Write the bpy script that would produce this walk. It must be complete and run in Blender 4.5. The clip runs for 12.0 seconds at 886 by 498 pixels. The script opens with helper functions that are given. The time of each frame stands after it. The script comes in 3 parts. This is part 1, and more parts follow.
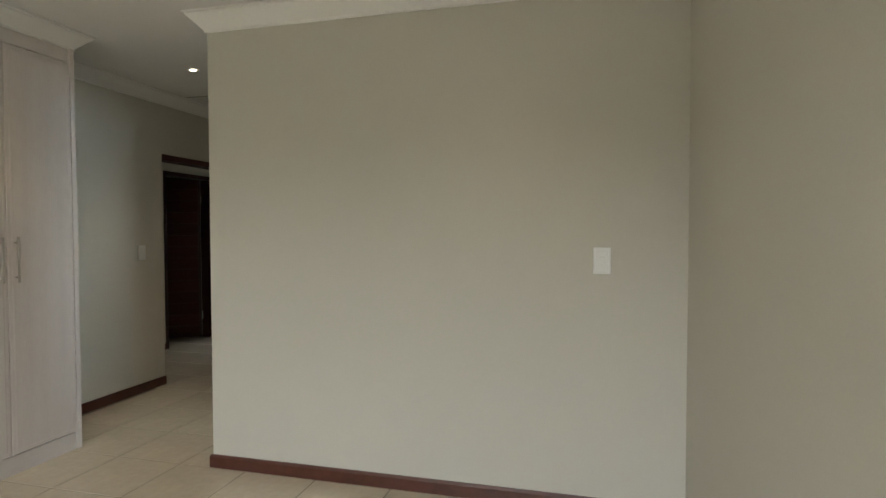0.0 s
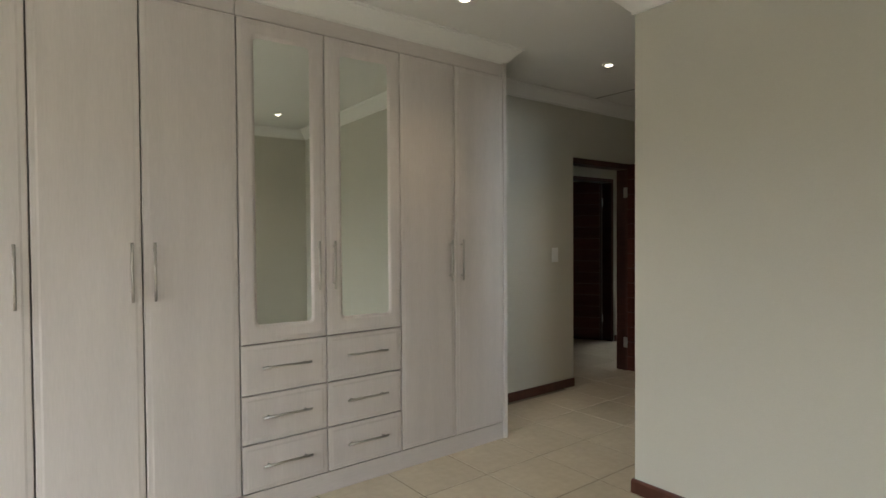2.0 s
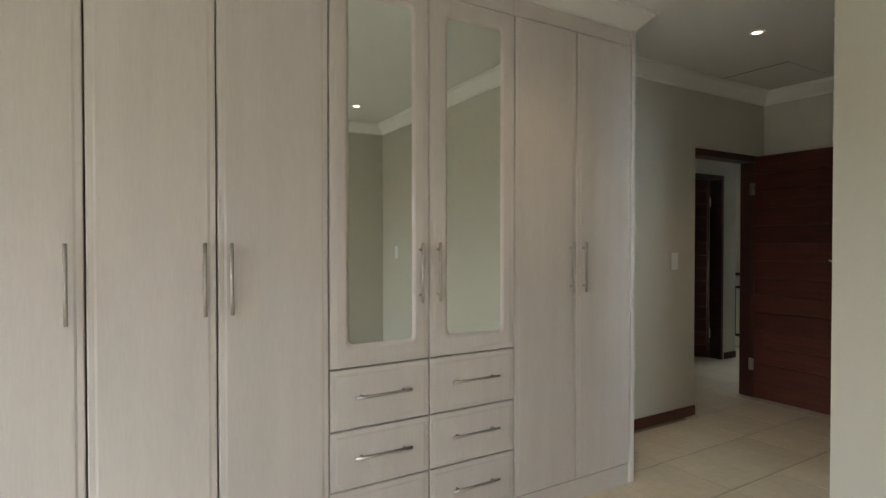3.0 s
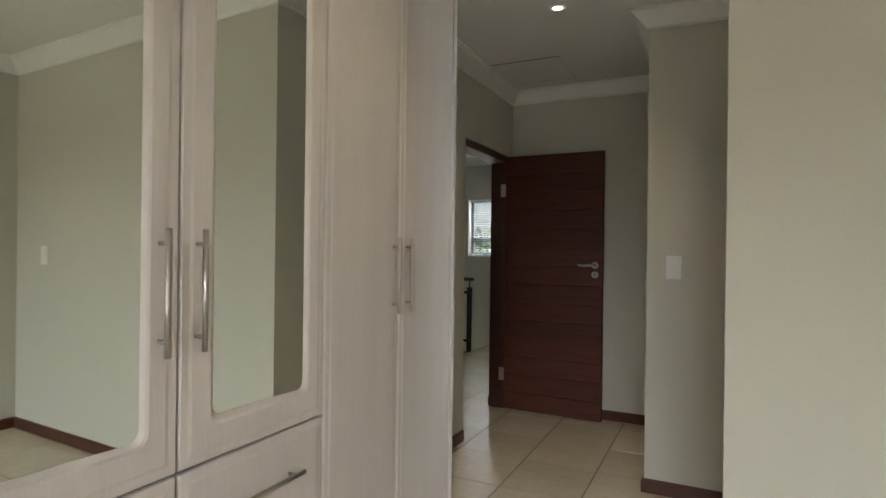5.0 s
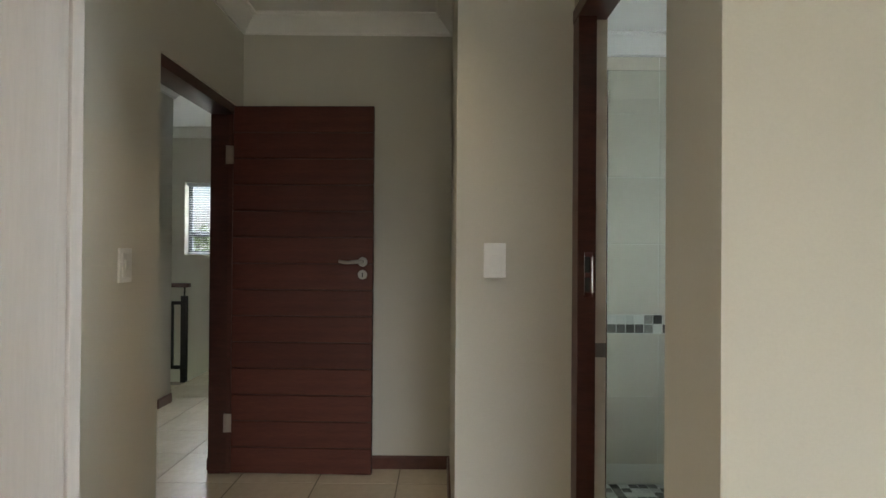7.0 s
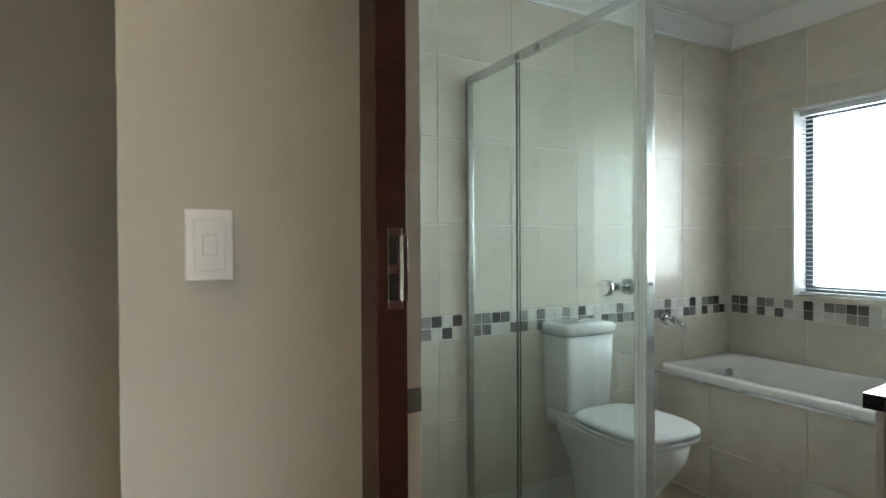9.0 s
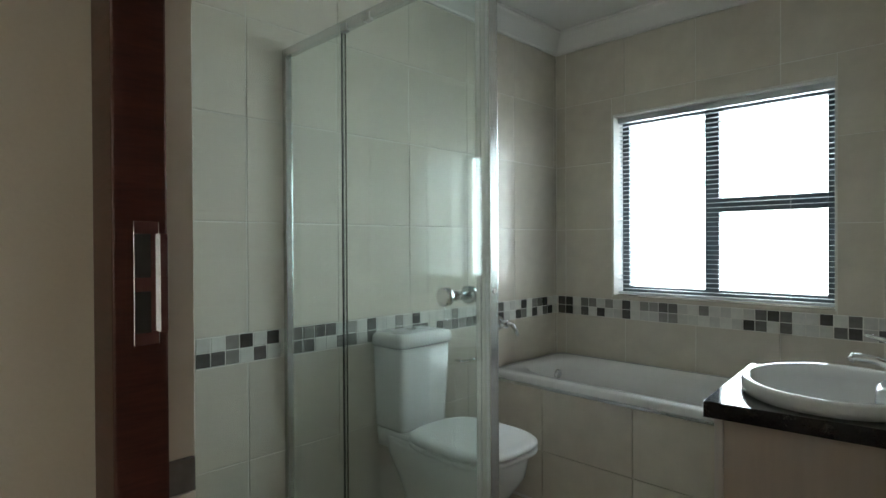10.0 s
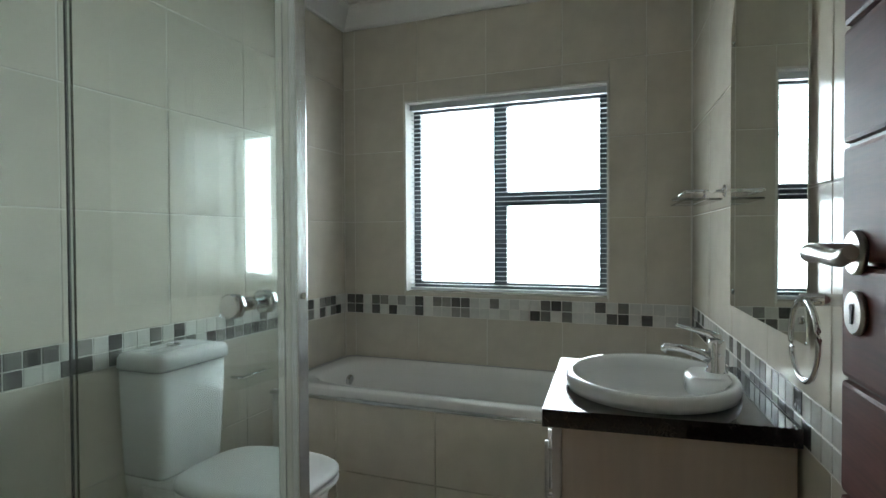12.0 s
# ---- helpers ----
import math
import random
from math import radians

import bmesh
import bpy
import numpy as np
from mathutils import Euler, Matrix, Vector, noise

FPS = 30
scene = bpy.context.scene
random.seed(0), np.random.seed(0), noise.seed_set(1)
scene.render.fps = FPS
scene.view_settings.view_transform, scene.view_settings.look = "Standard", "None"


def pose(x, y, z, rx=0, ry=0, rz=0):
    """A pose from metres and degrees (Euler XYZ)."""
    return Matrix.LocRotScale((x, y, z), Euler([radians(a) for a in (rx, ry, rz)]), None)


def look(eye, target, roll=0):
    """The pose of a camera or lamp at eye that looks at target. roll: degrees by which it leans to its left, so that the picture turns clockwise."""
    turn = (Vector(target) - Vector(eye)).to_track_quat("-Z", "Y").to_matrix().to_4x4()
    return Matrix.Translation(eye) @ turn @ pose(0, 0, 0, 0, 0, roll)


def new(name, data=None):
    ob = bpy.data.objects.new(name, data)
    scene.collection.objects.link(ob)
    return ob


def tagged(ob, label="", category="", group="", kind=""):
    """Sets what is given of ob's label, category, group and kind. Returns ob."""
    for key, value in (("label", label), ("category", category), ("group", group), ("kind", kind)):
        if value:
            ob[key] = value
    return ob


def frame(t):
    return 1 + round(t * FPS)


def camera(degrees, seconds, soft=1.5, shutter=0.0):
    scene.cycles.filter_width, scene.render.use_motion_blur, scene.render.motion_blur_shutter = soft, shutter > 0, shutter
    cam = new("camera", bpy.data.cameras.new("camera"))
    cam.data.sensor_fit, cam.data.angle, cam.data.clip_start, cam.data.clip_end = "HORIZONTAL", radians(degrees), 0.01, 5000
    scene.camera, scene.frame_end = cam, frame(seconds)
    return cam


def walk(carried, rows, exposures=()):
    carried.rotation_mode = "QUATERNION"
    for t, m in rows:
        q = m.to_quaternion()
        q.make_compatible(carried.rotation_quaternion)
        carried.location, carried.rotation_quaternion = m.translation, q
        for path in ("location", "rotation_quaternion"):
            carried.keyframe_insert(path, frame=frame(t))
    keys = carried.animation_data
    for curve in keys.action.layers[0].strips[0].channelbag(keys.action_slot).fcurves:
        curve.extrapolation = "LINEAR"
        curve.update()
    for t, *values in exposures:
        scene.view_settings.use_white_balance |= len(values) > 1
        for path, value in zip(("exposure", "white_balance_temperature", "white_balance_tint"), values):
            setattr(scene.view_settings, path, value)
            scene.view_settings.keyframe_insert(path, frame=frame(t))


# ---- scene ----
cam = camera(76.5, 12.0)
PATH = [
    (0, (3.079, -3.032, 1.342), (2.573, -1.098, 1.279), -0.1),
    (0.5, (3.068, -3.004, 1.346), (2.287, -1.164, 1.285), -0.1),
    (1, (3.003, -2.982, 1.355), (1.917, -1.304, 1.289), -0.2),
    (1.5, (2.884, -2.9, 1.324), (1.516, -1.442, 1.275), -0.4),
    (2, (2.68, -2.835, 1.329), (1.099, -1.612, 1.286), -0.4),
    (2.6, (2.33, -2.77, 1.327), (0.604, -1.759, 1.295), -0.1),
    (4.4, (1.246, -2.54, 1.29), (0.005, -0.972, 1.281), 0.6),
    (5, (0.987, -2.315, 1.28), (0.102, -0.521, 1.278), 0.7),
    (5.6, (0.758, -2.032, 1.263), (0.225, -0.104, 1.27), 0.8),
    (6, (0.653, -1.792, 1.252), (0.319, 0.180, 1.261), 0.7),
    (6.5, (0.585, -1.470, 1.231), (0.456, 0.526, 1.244), 0.6),
    (8.5, (0.621, -0.32, 1.21), (1.183, 1.599, 1.183), -0.2),
    (9, (0.668, -0.189, 1.196), (1.617, 1.571, 1.177), -0.3),
    (9.5, (0.768, -0.045, 1.195), (1.992, 1.537, 1.18), -0.2),
    (10, (0.851, 0.03, 1.196), (2.272, 1.438, 1.18), -0.3),
    (10.6, (0.938, 0.127, 1.187), (2.564, 1.29, 1.174), -0.2),
    (11.2, (0.992, 0.194, 1.189), (2.766, 1.116, 1.164), -0.3),
    (12, (1.033, 0.276, 1.187), (2.894, 1.006, 1.15), -0.3),
]
walk(cam, [(t, look(eye, target, roll)) for t, eye, target, roll in PATH],
     [(0, 0.0), (2, -0.08), (2.7, -0.02), (4.5, 0.2), (6.5, 0.42), (8.5, 0.9), (9, 0.82), (9.5, 0.55), (10.5, 0.2), (11, 0.1), (12, 0.28)])

# ---- light: overcast sky, windows behind the walker and in the bathroom, ceiling spots ----
world = bpy.data.worlds.new("sky")
scene.world = world
world.use_nodes = True
wn = world.node_tree
sky = wn.nodes.new("ShaderNodeTexSky")
sky.sky_type = "NISHITA"
sky.sun_disc = False
sky.dust_density = 6.0
sky.sun_elevation, sky.sun_rotation = radians(48), radians(200)
wn.links.new(sky.outputs[0], wn.nodes["Background"].inputs[0])
wn.nodes["Background"].inputs[1].default_value = 0.15
sun = new("sun", bpy.data.lights.new("sun", "SUN"))
sun.data.energy, sun.data.angle, sun.data.color = 0.8, radians(14), (1.0, 0.96, 0.9)
sun.rotation_euler = (radians(42), 0, radians(-20))


def window_light(m, w, h, watts, colour):
    ob = new("window_light", bpy.data.lights.new("window_light", "AREA"))
    ob.data.shape, ob.data.size, ob.data.size_y = "RECTANGLE", w, h
    ob.data.energy, ob.data.color = watts, colour
    ob.matrix_world = m


window_light(look((1.6, -7.6, 2.70), (2.3, 0, 1.1)), 4.4, 1.7, 1900, (0.85, 0.92, 1.0))
window_light(look((4.9, 0.99, 2.0), (2.6, 0.99, 1.05)), 6.0, 3.0, 860, (0.79, 0.92, 1.0))
window_light(look((-1.77, 6.2, 3.0), (-1.77, 4.3, 0.9)), 2.6, 1.4, 1200, (0.93, 0.97, 1.0))

# ---- materials ----


def mat(name, colour, rough=0.6, metal=0.0, var=0.08, big=1.5, fine=60.0, bump=0.05, stretch=(1, 1, 1), per_piece=0.0, coat=0.0, spec=0.5):
    m = bpy.data.materials.new(name)
    m.use_nodes = True
    nt = m.node_tree
    nd, ln = nt.nodes, nt.links
    p = nd["Principled BSDF"]
    p.inputs["Roughness"].default_value = rough
    p.inputs["Metallic"].default_value = metal
    p.inputs["Coat Weight"].default_value = coat
    p.inputs["Specular IOR Level"].default_value = spec
    tc, mp = nd.new("ShaderNodeTexCoord"), nd.new("ShaderNodeMapping")
    mp.inputs["Scale"].default_value = stretch
    ln.new(tc.outputs["Object"], mp.inputs["Vector"])
    n1, n2 = nd.new("ShaderNodeTexNoise"), nd.new("ShaderNodeTexNoise")
    n1.inputs["Scale"].default_value, n1.inputs["Detail"].default_value = big, 4
    n2.inputs["Scale"].default_value, n2.inputs["Detail"].default_value = fine, 5
    ln.new(mp.outputs[0], n1.inputs["Vector"])
    ln.new(mp.outputs[0], n2.inputs["Vector"])
    add = nd.new("ShaderNodeMath")
    add.operation = "ADD"
    ln.new(n1.outputs[0], add.inputs[0])
    ln.new(n2.outputs[0], add.inputs[1])
    rng = nd.new("ShaderNodeMapRange")
    rng.inputs["From Min"].default_value, rng.inputs["From Max"].default_value = 0.6, 1.4
    rng.inputs["To Min"].default_value, rng.inputs["To Max"].default_value = 1 - var, 1 + var
    ln.new(add.outputs[0], rng.inputs["Value"])
    last = rng.outputs[0]
    if per_piece:
        oi, r2, mu = nd.new("ShaderNodeObjectInfo"), nd.new("ShaderNodeMapRange"), nd.new("ShaderNodeMath")
        r2.inputs["To Min"].default_value, r2.inputs["To Max"].default_value = 1 - per_piece, 1 + per_piece
        ln.new(oi.outputs["Random"], r2.inputs["Value"])
        mu.operation = "MULTIPLY"
        ln.new(last, mu.inputs[0])
        ln.new(r2.outputs[0], mu.inputs[1])
        last = mu.outputs[0]
    mix = nd.new("ShaderNodeVectorMath")
    mix.operation = "SCALE"
    mix.inputs[0].default_value = colour
    ln.new(last, mix.inputs["Scale"])
    ln.new(mix.outputs[0], p.inputs["Base Color"])
    if bump:
        b = nd.new("ShaderNodeBump")
        b.inputs["Strength"].default_value, b.inputs["Distance"].default_value = bump, 0.004
        ln.new(n2.outputs[0], b.inputs["Height"])
        ln.new(b.outputs[0], p.inputs["Normal"])
    return m


def glow(name, colour, strength):
    m = bpy.data.materials.new(name)
    m.use_nodes = True
    p = m.node_tree.nodes["Principled BSDF"]
    p.inputs["Base Color"].default_value = (*colour, 1)
    p.inputs["Emission Color"].default_value = (*colour, 1)
    p.inputs["Emission Strength"].default_value = strength
    return m


def glass(name, colour, rough=0.0):
    m = bpy.data.materials.new(name)
    m.use_nodes = True
    p = m.node_tree.nodes["Principled BSDF"]
    p.inputs["Base Color"].default_value = (*colour, 1)
    p.inputs["Roughness"].default_value = rough
    p.inputs["Transmission Weight"].default_value = 1.0
    p.inputs["IOR"].default_value = 1.5
    return m


PAINT = mat("wall_paint", (0.55, 0.528, 0.458), 0.75, var=0.03, big=0.8, fine=180, bump=0.12)
WHITE = mat("ceiling_paint", (0.74, 0.73, 0.70), 0.8, var=0.02, big=0.7, fine=150, bump=0.05)
CORNICE = mat("cornice_paint", (0.78, 0.77, 0.74), 0.7, var=0.02, bump=0.03)
FLOORTILE = mat("floor_tile", (0.60, 0.53, 0.41), 0.22, var=0.10, big=3.0, fine=22, bump=0.02, per_piece=0.05)
GROUT = mat("grout", (0.20, 0.17, 0.135), 0.9, var=0.15, fine=90, bump=0.2)
WALLTILE = mat("wall_tile", (0.63, 0.58, 0.49), 0.13, var=0.09, big=2.2, fine=12, bump=0.02, per_piece=0.03, spec=0.2)
WGROUT = mat("wall_grout", (0.74, 0.72, 0.66), 0.9, var=0.08, bump=0.1)
MOS_DARK = mat("mosaic_dark", (0.13, 0.122, 0.115), 0.25, var=0.2, big=14, fine=50, per_piece=0.45, bump=0.03)
MOS_MID = mat("mosaic_mid", (0.24, 0.23, 0.21), 0.25, var=0.15, big=14, fine=50, per_piece=0.3, bump=0.03)
MOS_PALE = mat("mosaic_pale", (0.66, 0.65, 0.60), 0.25, var=0.08, big=14, fine=50, per_piece=0.12, bump=0.03)
DARKWOOD = mat("dark_wood", (0.062, 0.021, 0.015), 0.33, var=0.35, big=5, fine=26, bump=0.08, stretch=(1, 1, 9), per_piece=0.12)
PLANK = mat("meranti_plank", (0.090, 0.027, 0.018), 0.52, var=0.30, big=3, fine=18, bump=0.06, stretch=(1, 6, 12), per_piece=0.15, spec=0.3)
SKIRT = mat("skirting_wood", (0.085, 0.028, 0.018), 0.3, var=0.3, big=4, fine=22, bump=0.05)
LIMED = mat("limed_wood", (0.62, 0.57, 0.545), 0.48, var=0.062, big=2.5, fine=26, bump=0.07, stretch=(6, 6, 0.55), per_piece=0.02)
LIMED_H = mat("limed_wood_plinth", (0.62, 0.57, 0.545), 0.48, var=0.062, big=2.5, fine=26, bump=0.07, stretch=(6, 0.6, 6))
# dark tone that puts the shade of door gaps and hatch joint into colour
GAPDARK = mat("gap_shade", (0.16, 0.14, 0.12), 0.8, var=0.05)
STEEL = mat("brushed_steel", (0.50, 0.48, 0.45), 0.32, 1.0, var=0.06, fine=120, bump=0.02)
CHROME = mat("chrome", (0.72, 0.73, 0.74), 0.08, 1.0, var=0.02, bump=0.0)
ALU = mat("polished_aluminium", (0.66, 0.68, 0.69), 0.22, 1.0, var=0.05, fine=90, bump=0.01)
MIRROR = mat("mirror_glass", (0.80, 0.84, 0.80), 0.015, 1.0, var=0.0, bump=0.0)
PORCELAIN = mat("porcelain", (0.78, 0.78, 0.76), 0.09, var=0.01, bump=0.0, coat=0.3)
ACRYLIC = mat("bath_acrylic", (0.80, 0.79, 0.76), 0.14, var=0.01, bump=0.0)
PLASTIC = mat("white_plastic", (0.76, 0.76, 0.74), 0.35, var=0.01, bump=0.0)
GRANITE = mat("black_granite", (0.016, 0.016, 0.017), 0.06, var=0.5, big=30, fine=240, bump=0.0)
VANWOOD = mat("vanity_board", (0.50, 0.42, 0.36), 0.45, var=0.08, big=2.5, fine=9, bump=0.03, stretch=(6, 6, 0.6))
WINALU = mat("grey_window_aluminium", (0.055, 0.065, 0.075), 0.4, 0.3, var=0.08, bump=0.02)
SLAT = mat("blind_slat", (0.58, 0.60, 0.61), 0.4, 0.2, var=0.04, bump=0.0)
BLACKMETAL = mat("black_steel", (0.02, 0.018, 0.017), 0.45, 0.4, var=0.2, bump=0.05)
# rubber of the shower seal; also the painted shade inside lock holes
SEAL_AND_HOLE = mat("dark_rubber_and_hole_shade", (0.03, 0.03, 0.03), 0.6, var=0.1)
SHOWERGLASS = glass("shower_glass", (0.90, 0.955, 0.935))
PANE = glass("window_glass", (0.97, 0.99, 0.98))
LAMPGLOW = glow("lamp_glow", (1.0, 0.86, 0.66), 18.0)
LEAF = mat("leaves", (0.06, 0.10, 0.03), 0.6, var=0.4, big=2, fine=10, bump=0.0)
BARK = mat("bark", (0.10, 0.07, 0.05), 0.9, var=0.3, bump=0.3)
GROUND = mat("ground", (0.20, 0.22, 0.12), 0.95, var=0.3, big=0.2, fine=4)

# ---- mesh helpers ----


def part(name, bm, material, parent=None, label=""):
    me = bpy.data.meshes.new(name)
    bmesh.ops.recalc_face_normals(bm, faces=bm.faces)
    bm.to_mesh(me)
    bm.free()
    me.materials.append(material)
    ob = new(name, me)
    if parent is not None:
        ob.parent = parent
    if label:
        ob["label"] = label
    return ob


def structure(ob, label, category):
    return tagged(ob, label, category, kind="structure")


def thing(name, m, label, category, group=""):
    ob = new(name)
    ob.empty_display_size = 0.05
    ob.matrix_world = m
    return tagged(ob, label, category, group)


def box(x0, x1, y0, y1, z0, z1, bevel=0.0, seg=2, bm=None):
    own = bm is None
    b = bmesh.new()
    bmesh.ops.create_cube(b, size=1.0)
    for v in b.verts:
        v.co = Vector((x0 if v.co.x < 0 else x1, y0 if v.co.y < 0 else y1, z0 if v.co.z < 0 else z1))
    if bevel:
        bmesh.ops.bevel(b, geom=list(b.edges), offset=bevel, segments=seg, affect="EDGES", profile=0.6)
    if own:
        return b
    join(bm, b)
    return bm


def join(bm, other):
    me = bpy.data.meshes.new("tmp")
    other.to_mesh(me)
    other.free()
    bm.from_mesh(me)
    bpy.data.meshes.remove(me)


def boxes(*rows, bevel=0.0):
    bm = bmesh.new()
    for r in rows:
        box(*r, bevel=bevel, bm=bm)
    return bm


def rod(p0, p1, r, seg=14, r2=None, bm=None, bevel=0.0):
    b = bmesh.new()
    p0, p1 = Vector(p0), Vector(p1)
    d = p1 - p0
    bmesh.ops.create_cone(b, cap_ends=True, segments=seg, radius1=r, radius2=r if r2 is None else r2, depth=d.length)
    if bevel:
        caps = [e for e in b.edges if abs(e.verts[0].co.z - e.verts[1].co.z) < 1e-6]
        bmesh.ops.bevel(b, geom=caps, offset=bevel, segments=2, affect="EDGES")
    bmesh.ops.transform(b, matrix=Matrix.Translation((p0 + p1) / 2) @ d.to_track_quat("Z", "Y").to_matrix().to_4x4(), verts=b.verts)
    for f in b.faces:
        f.smooth = len(f.verts) == 4
    if bm is None:
        return b
    join(bm, b)
    return bm


def loft(rings, cap_start=True, cap_end=True, smooth=True):
    bm = bmesh.new()
    rows = [[bm.verts.new(p) for p in ring] for ring in rings]
    n = len(rows[0])
    for a, b in zip(rows, rows[1:]):
        for i in range(n):
            f = bm.faces.new((a[i], a[(i + 1) % n], b[(i + 1) % n], b[i]))
            f.smooth = smooth
    if cap_start:
        bm.faces.new(rows[0][::-1])
    if cap_end:
        bm.faces.new(rows[-1])
    return bm


def oval(cx, cy, z, rx, ry, n=40, power=2.0):
    out = []
    for i in range(n):
        a = 2 * math.pi * i / n
        c, s = math.cos(a), math.sin(a)
        out.append((cx + rx * math.copysign(abs(c) ** (2 / power), c), cy + ry * math.copysign(abs(s) ** (2 / power), s), z))
    return out


def tube(points, r, seg=10, radii=None):
    pts = [Vector(p) for p in points]
    rings = []
    for i, p in enumerate(pts):
        d = (pts[min(i + 1, len(pts) - 1)] - pts[max(i - 1, 0)]).normalized()
        side = d.cross(Vector((0, 0, 1))) if abs(d.z) < 0.95 else d.cross(Vector((1, 0, 0)))
        side.normalize()
        up = side.cross(d)
        rr = radii[i] if radii else r
        rings.append([p + rr * (math.cos(a) * side + math.sin(a) * up) for a in (2 * math.pi * k / seg for k in range(seg))])
    return loft(rings)


def sweep(points, profile, closed=False):
    """Extrudes a profile of (distance into the room, height) along wall corners, the room on the left, mitred."""
    pts = [Vector((x, y)) for x, y in points]
    n = len(pts)
    normals = []
    for i in range(n if closed else n - 1):
        d = (pts[(i + 1) % n] - pts[i]).normalized()
        normals.append(Vector((-d.y, d.x)))
    bm = bmesh.new()
    rings = []
    for i, p in enumerate(pts):
        a = normals[i - 1] if (i > 0 or closed) else normals[0]
        b = normals[i] if i < len(normals) else normals[-1]
        m = a + b
        m = m / max(m.dot(a), 0.3)
        rings.append([bm.verts.new((p.x + m.x * d, p.y + m.y * d, z)) for d, z in profile])
    k = len(profile)
    for i in range(n if closed else n - 1):
        a, b = rings[i], rings[(i + 1) % n]
        for j in range(k):
            bm.faces.new((a[j], a[(j + 1) % k], b[(j + 1) % k], b[j]))
    if not closed:
        bm.faces.new(rings[0])
        bm.faces.new(rings[-1][::-1])
    return bm


def prism(outline, z0, z1):
    return loft([[(x, y, z0) for x, y in outline], [(x, y, z1) for x, y in outline]], smooth=False)


# ---- the plan ----
CEIL = 2.55
HALL_X = -0.547     # wall behind the cupboards and along the passage
RIGHT_X = 3.51
WA_X = 1.004
WALL_A = -0.293     # bedroom face of the wall shared with the bathroom
END_Y = 2.055
SW_Y, SW_X = 0.848, 0.637
DOOR_X0, DOOR_X1 = 1.049, 1.156
B_LEFT, B_WIN, B_CEIL = 1.835, 3.598, 2.365
CUP_Y0, CUP_Y1 = -3.57, -0.244
SOUTH_X0, SOUTH_X1 = 1.0, 3.1


def right_y(x):
    """Tiled face of the bathroom's mirror wall, which is slightly out of square."""
    return 0.03 + (x - 2.165) * 0.093


TILT = math.degrees(math.atan(0.093))

# walls
structure(part("wall_west", boxes((-0.70, HALL_X, -6.4, 1.118, 0, CEIL), (-0.70, HALL_X, 1.118, 2.0, 2.026, CEIL), (-0.70, HALL_X, 2.0, 5.0, 0, CEIL)), PAINT),
          "greenish beige painted plaster wall along the passage", "wall")
structure(part("wall_north", boxes((HALL_X, SW_X, END_Y, 2.2, 0, CEIL)), PAINT), "beige painted plaster wall ending the passage", "wall")
structure(part("wall_switch", boxes((SW_X, DOOR_X0, SW_Y, 2.2, 0, CEIL), (DOOR_X0, DOOR_X1, SW_Y + 0.002, 1.99, 0, CEIL), (DOOR_X0, DOOR_X1, -0.078, SW_Y + 0.002, 2.075, CEIL)), PAINT),
          "beige painted wall beside the bathroom door", "wall")
structure(part("wall_middle", prism([(WA_X, WALL_A), (3.8, WALL_A), (3.8, right_y(3.8) - 0.014), (1.11, right_y(1.11) - 0.014), (WA_X, right_y(1.11) - 0.014)], 0, CEIL), PAINT),
          "large greenish beige painted wall between bedroom and bathroom", "wall")
structure(part("wall_east", boxes((RIGHT_X, 3.7, -6.4, WALL_A + 0.004, 0, CEIL)), PAINT), "beige painted plaster bedroom wall", "wall")
structure(part("wall_south", boxes((-0.7, SOUTH_X0, -6.55, -6.4, 0, CEIL), (SOUTH_X1, 3.7, -6.55, -6.4, 0, CEIL), (SOUTH_X0, SOUTH_X1, -6.55, -6.4, 1.86, CEIL), (SOUTH_X0, SOUTH_X1, -6.55, -6.4, 0, 0.3)), PAINT),
          "beige painted bedroom wall with a wide window opening", "wall")
structure(part("wall_bathroom_north", boxes((DOOR_X1, 3.8, B_LEFT + 0.002, 1.99, -0.02, CEIL)), WGROUT), "tile-backed bathroom wall", "wall")
structure(part("wall_window", boxes((B_WIN + 0.002, 3.8, -0.17, 0.506, -0.02, CEIL), (B_WIN + 0.002, 3.8, 1.484, B_LEFT + 0.002, -0.02, CEIL), (B_WIN + 0.002, 3.8, 0.506, 1.484, -0.02, 0.922), (B_WIN + 0.002, 3.8, 0.506, 1.484, 1.867, CEIL)), WGROUT),
          "tile-backed bathroom wall around the window", "wall")
structure(part("wall_landing", boxes((-1.72, -1.60, 0.7, 2.36, 0, CEIL), (-1.72, -1.60, 2.36, 3.17, 2.03, CEIL), (-1.72, -1.60, 3.17, 3.42, 0, CEIL), (-3.6, -1.72, 3.30, 3.42, -2.7, CEIL),
                                        (-3.6, -0.7, 0.55, 0.7, 0, CEIL)), PAINT), "beige painted landing wall with a doorway", "wall")
structure(part("wall_stairwell", boxes((-3.6, -2.22, 5.0, 5.15, -2.7, CEIL), (-1.32, -0.547, 5.0, 5.15, -2.7, CEIL), (-2.22, -1.32, 5.0, 5.15, -2.7, 1.18), (-2.22, -1.32, 5.0, 5.15, 1.97, CEIL), (-3.75, -3.6, 0.55, 5.15, -2.7, CEIL)), PAINT),
          "beige painted stairwell wall with a small window", "wall")

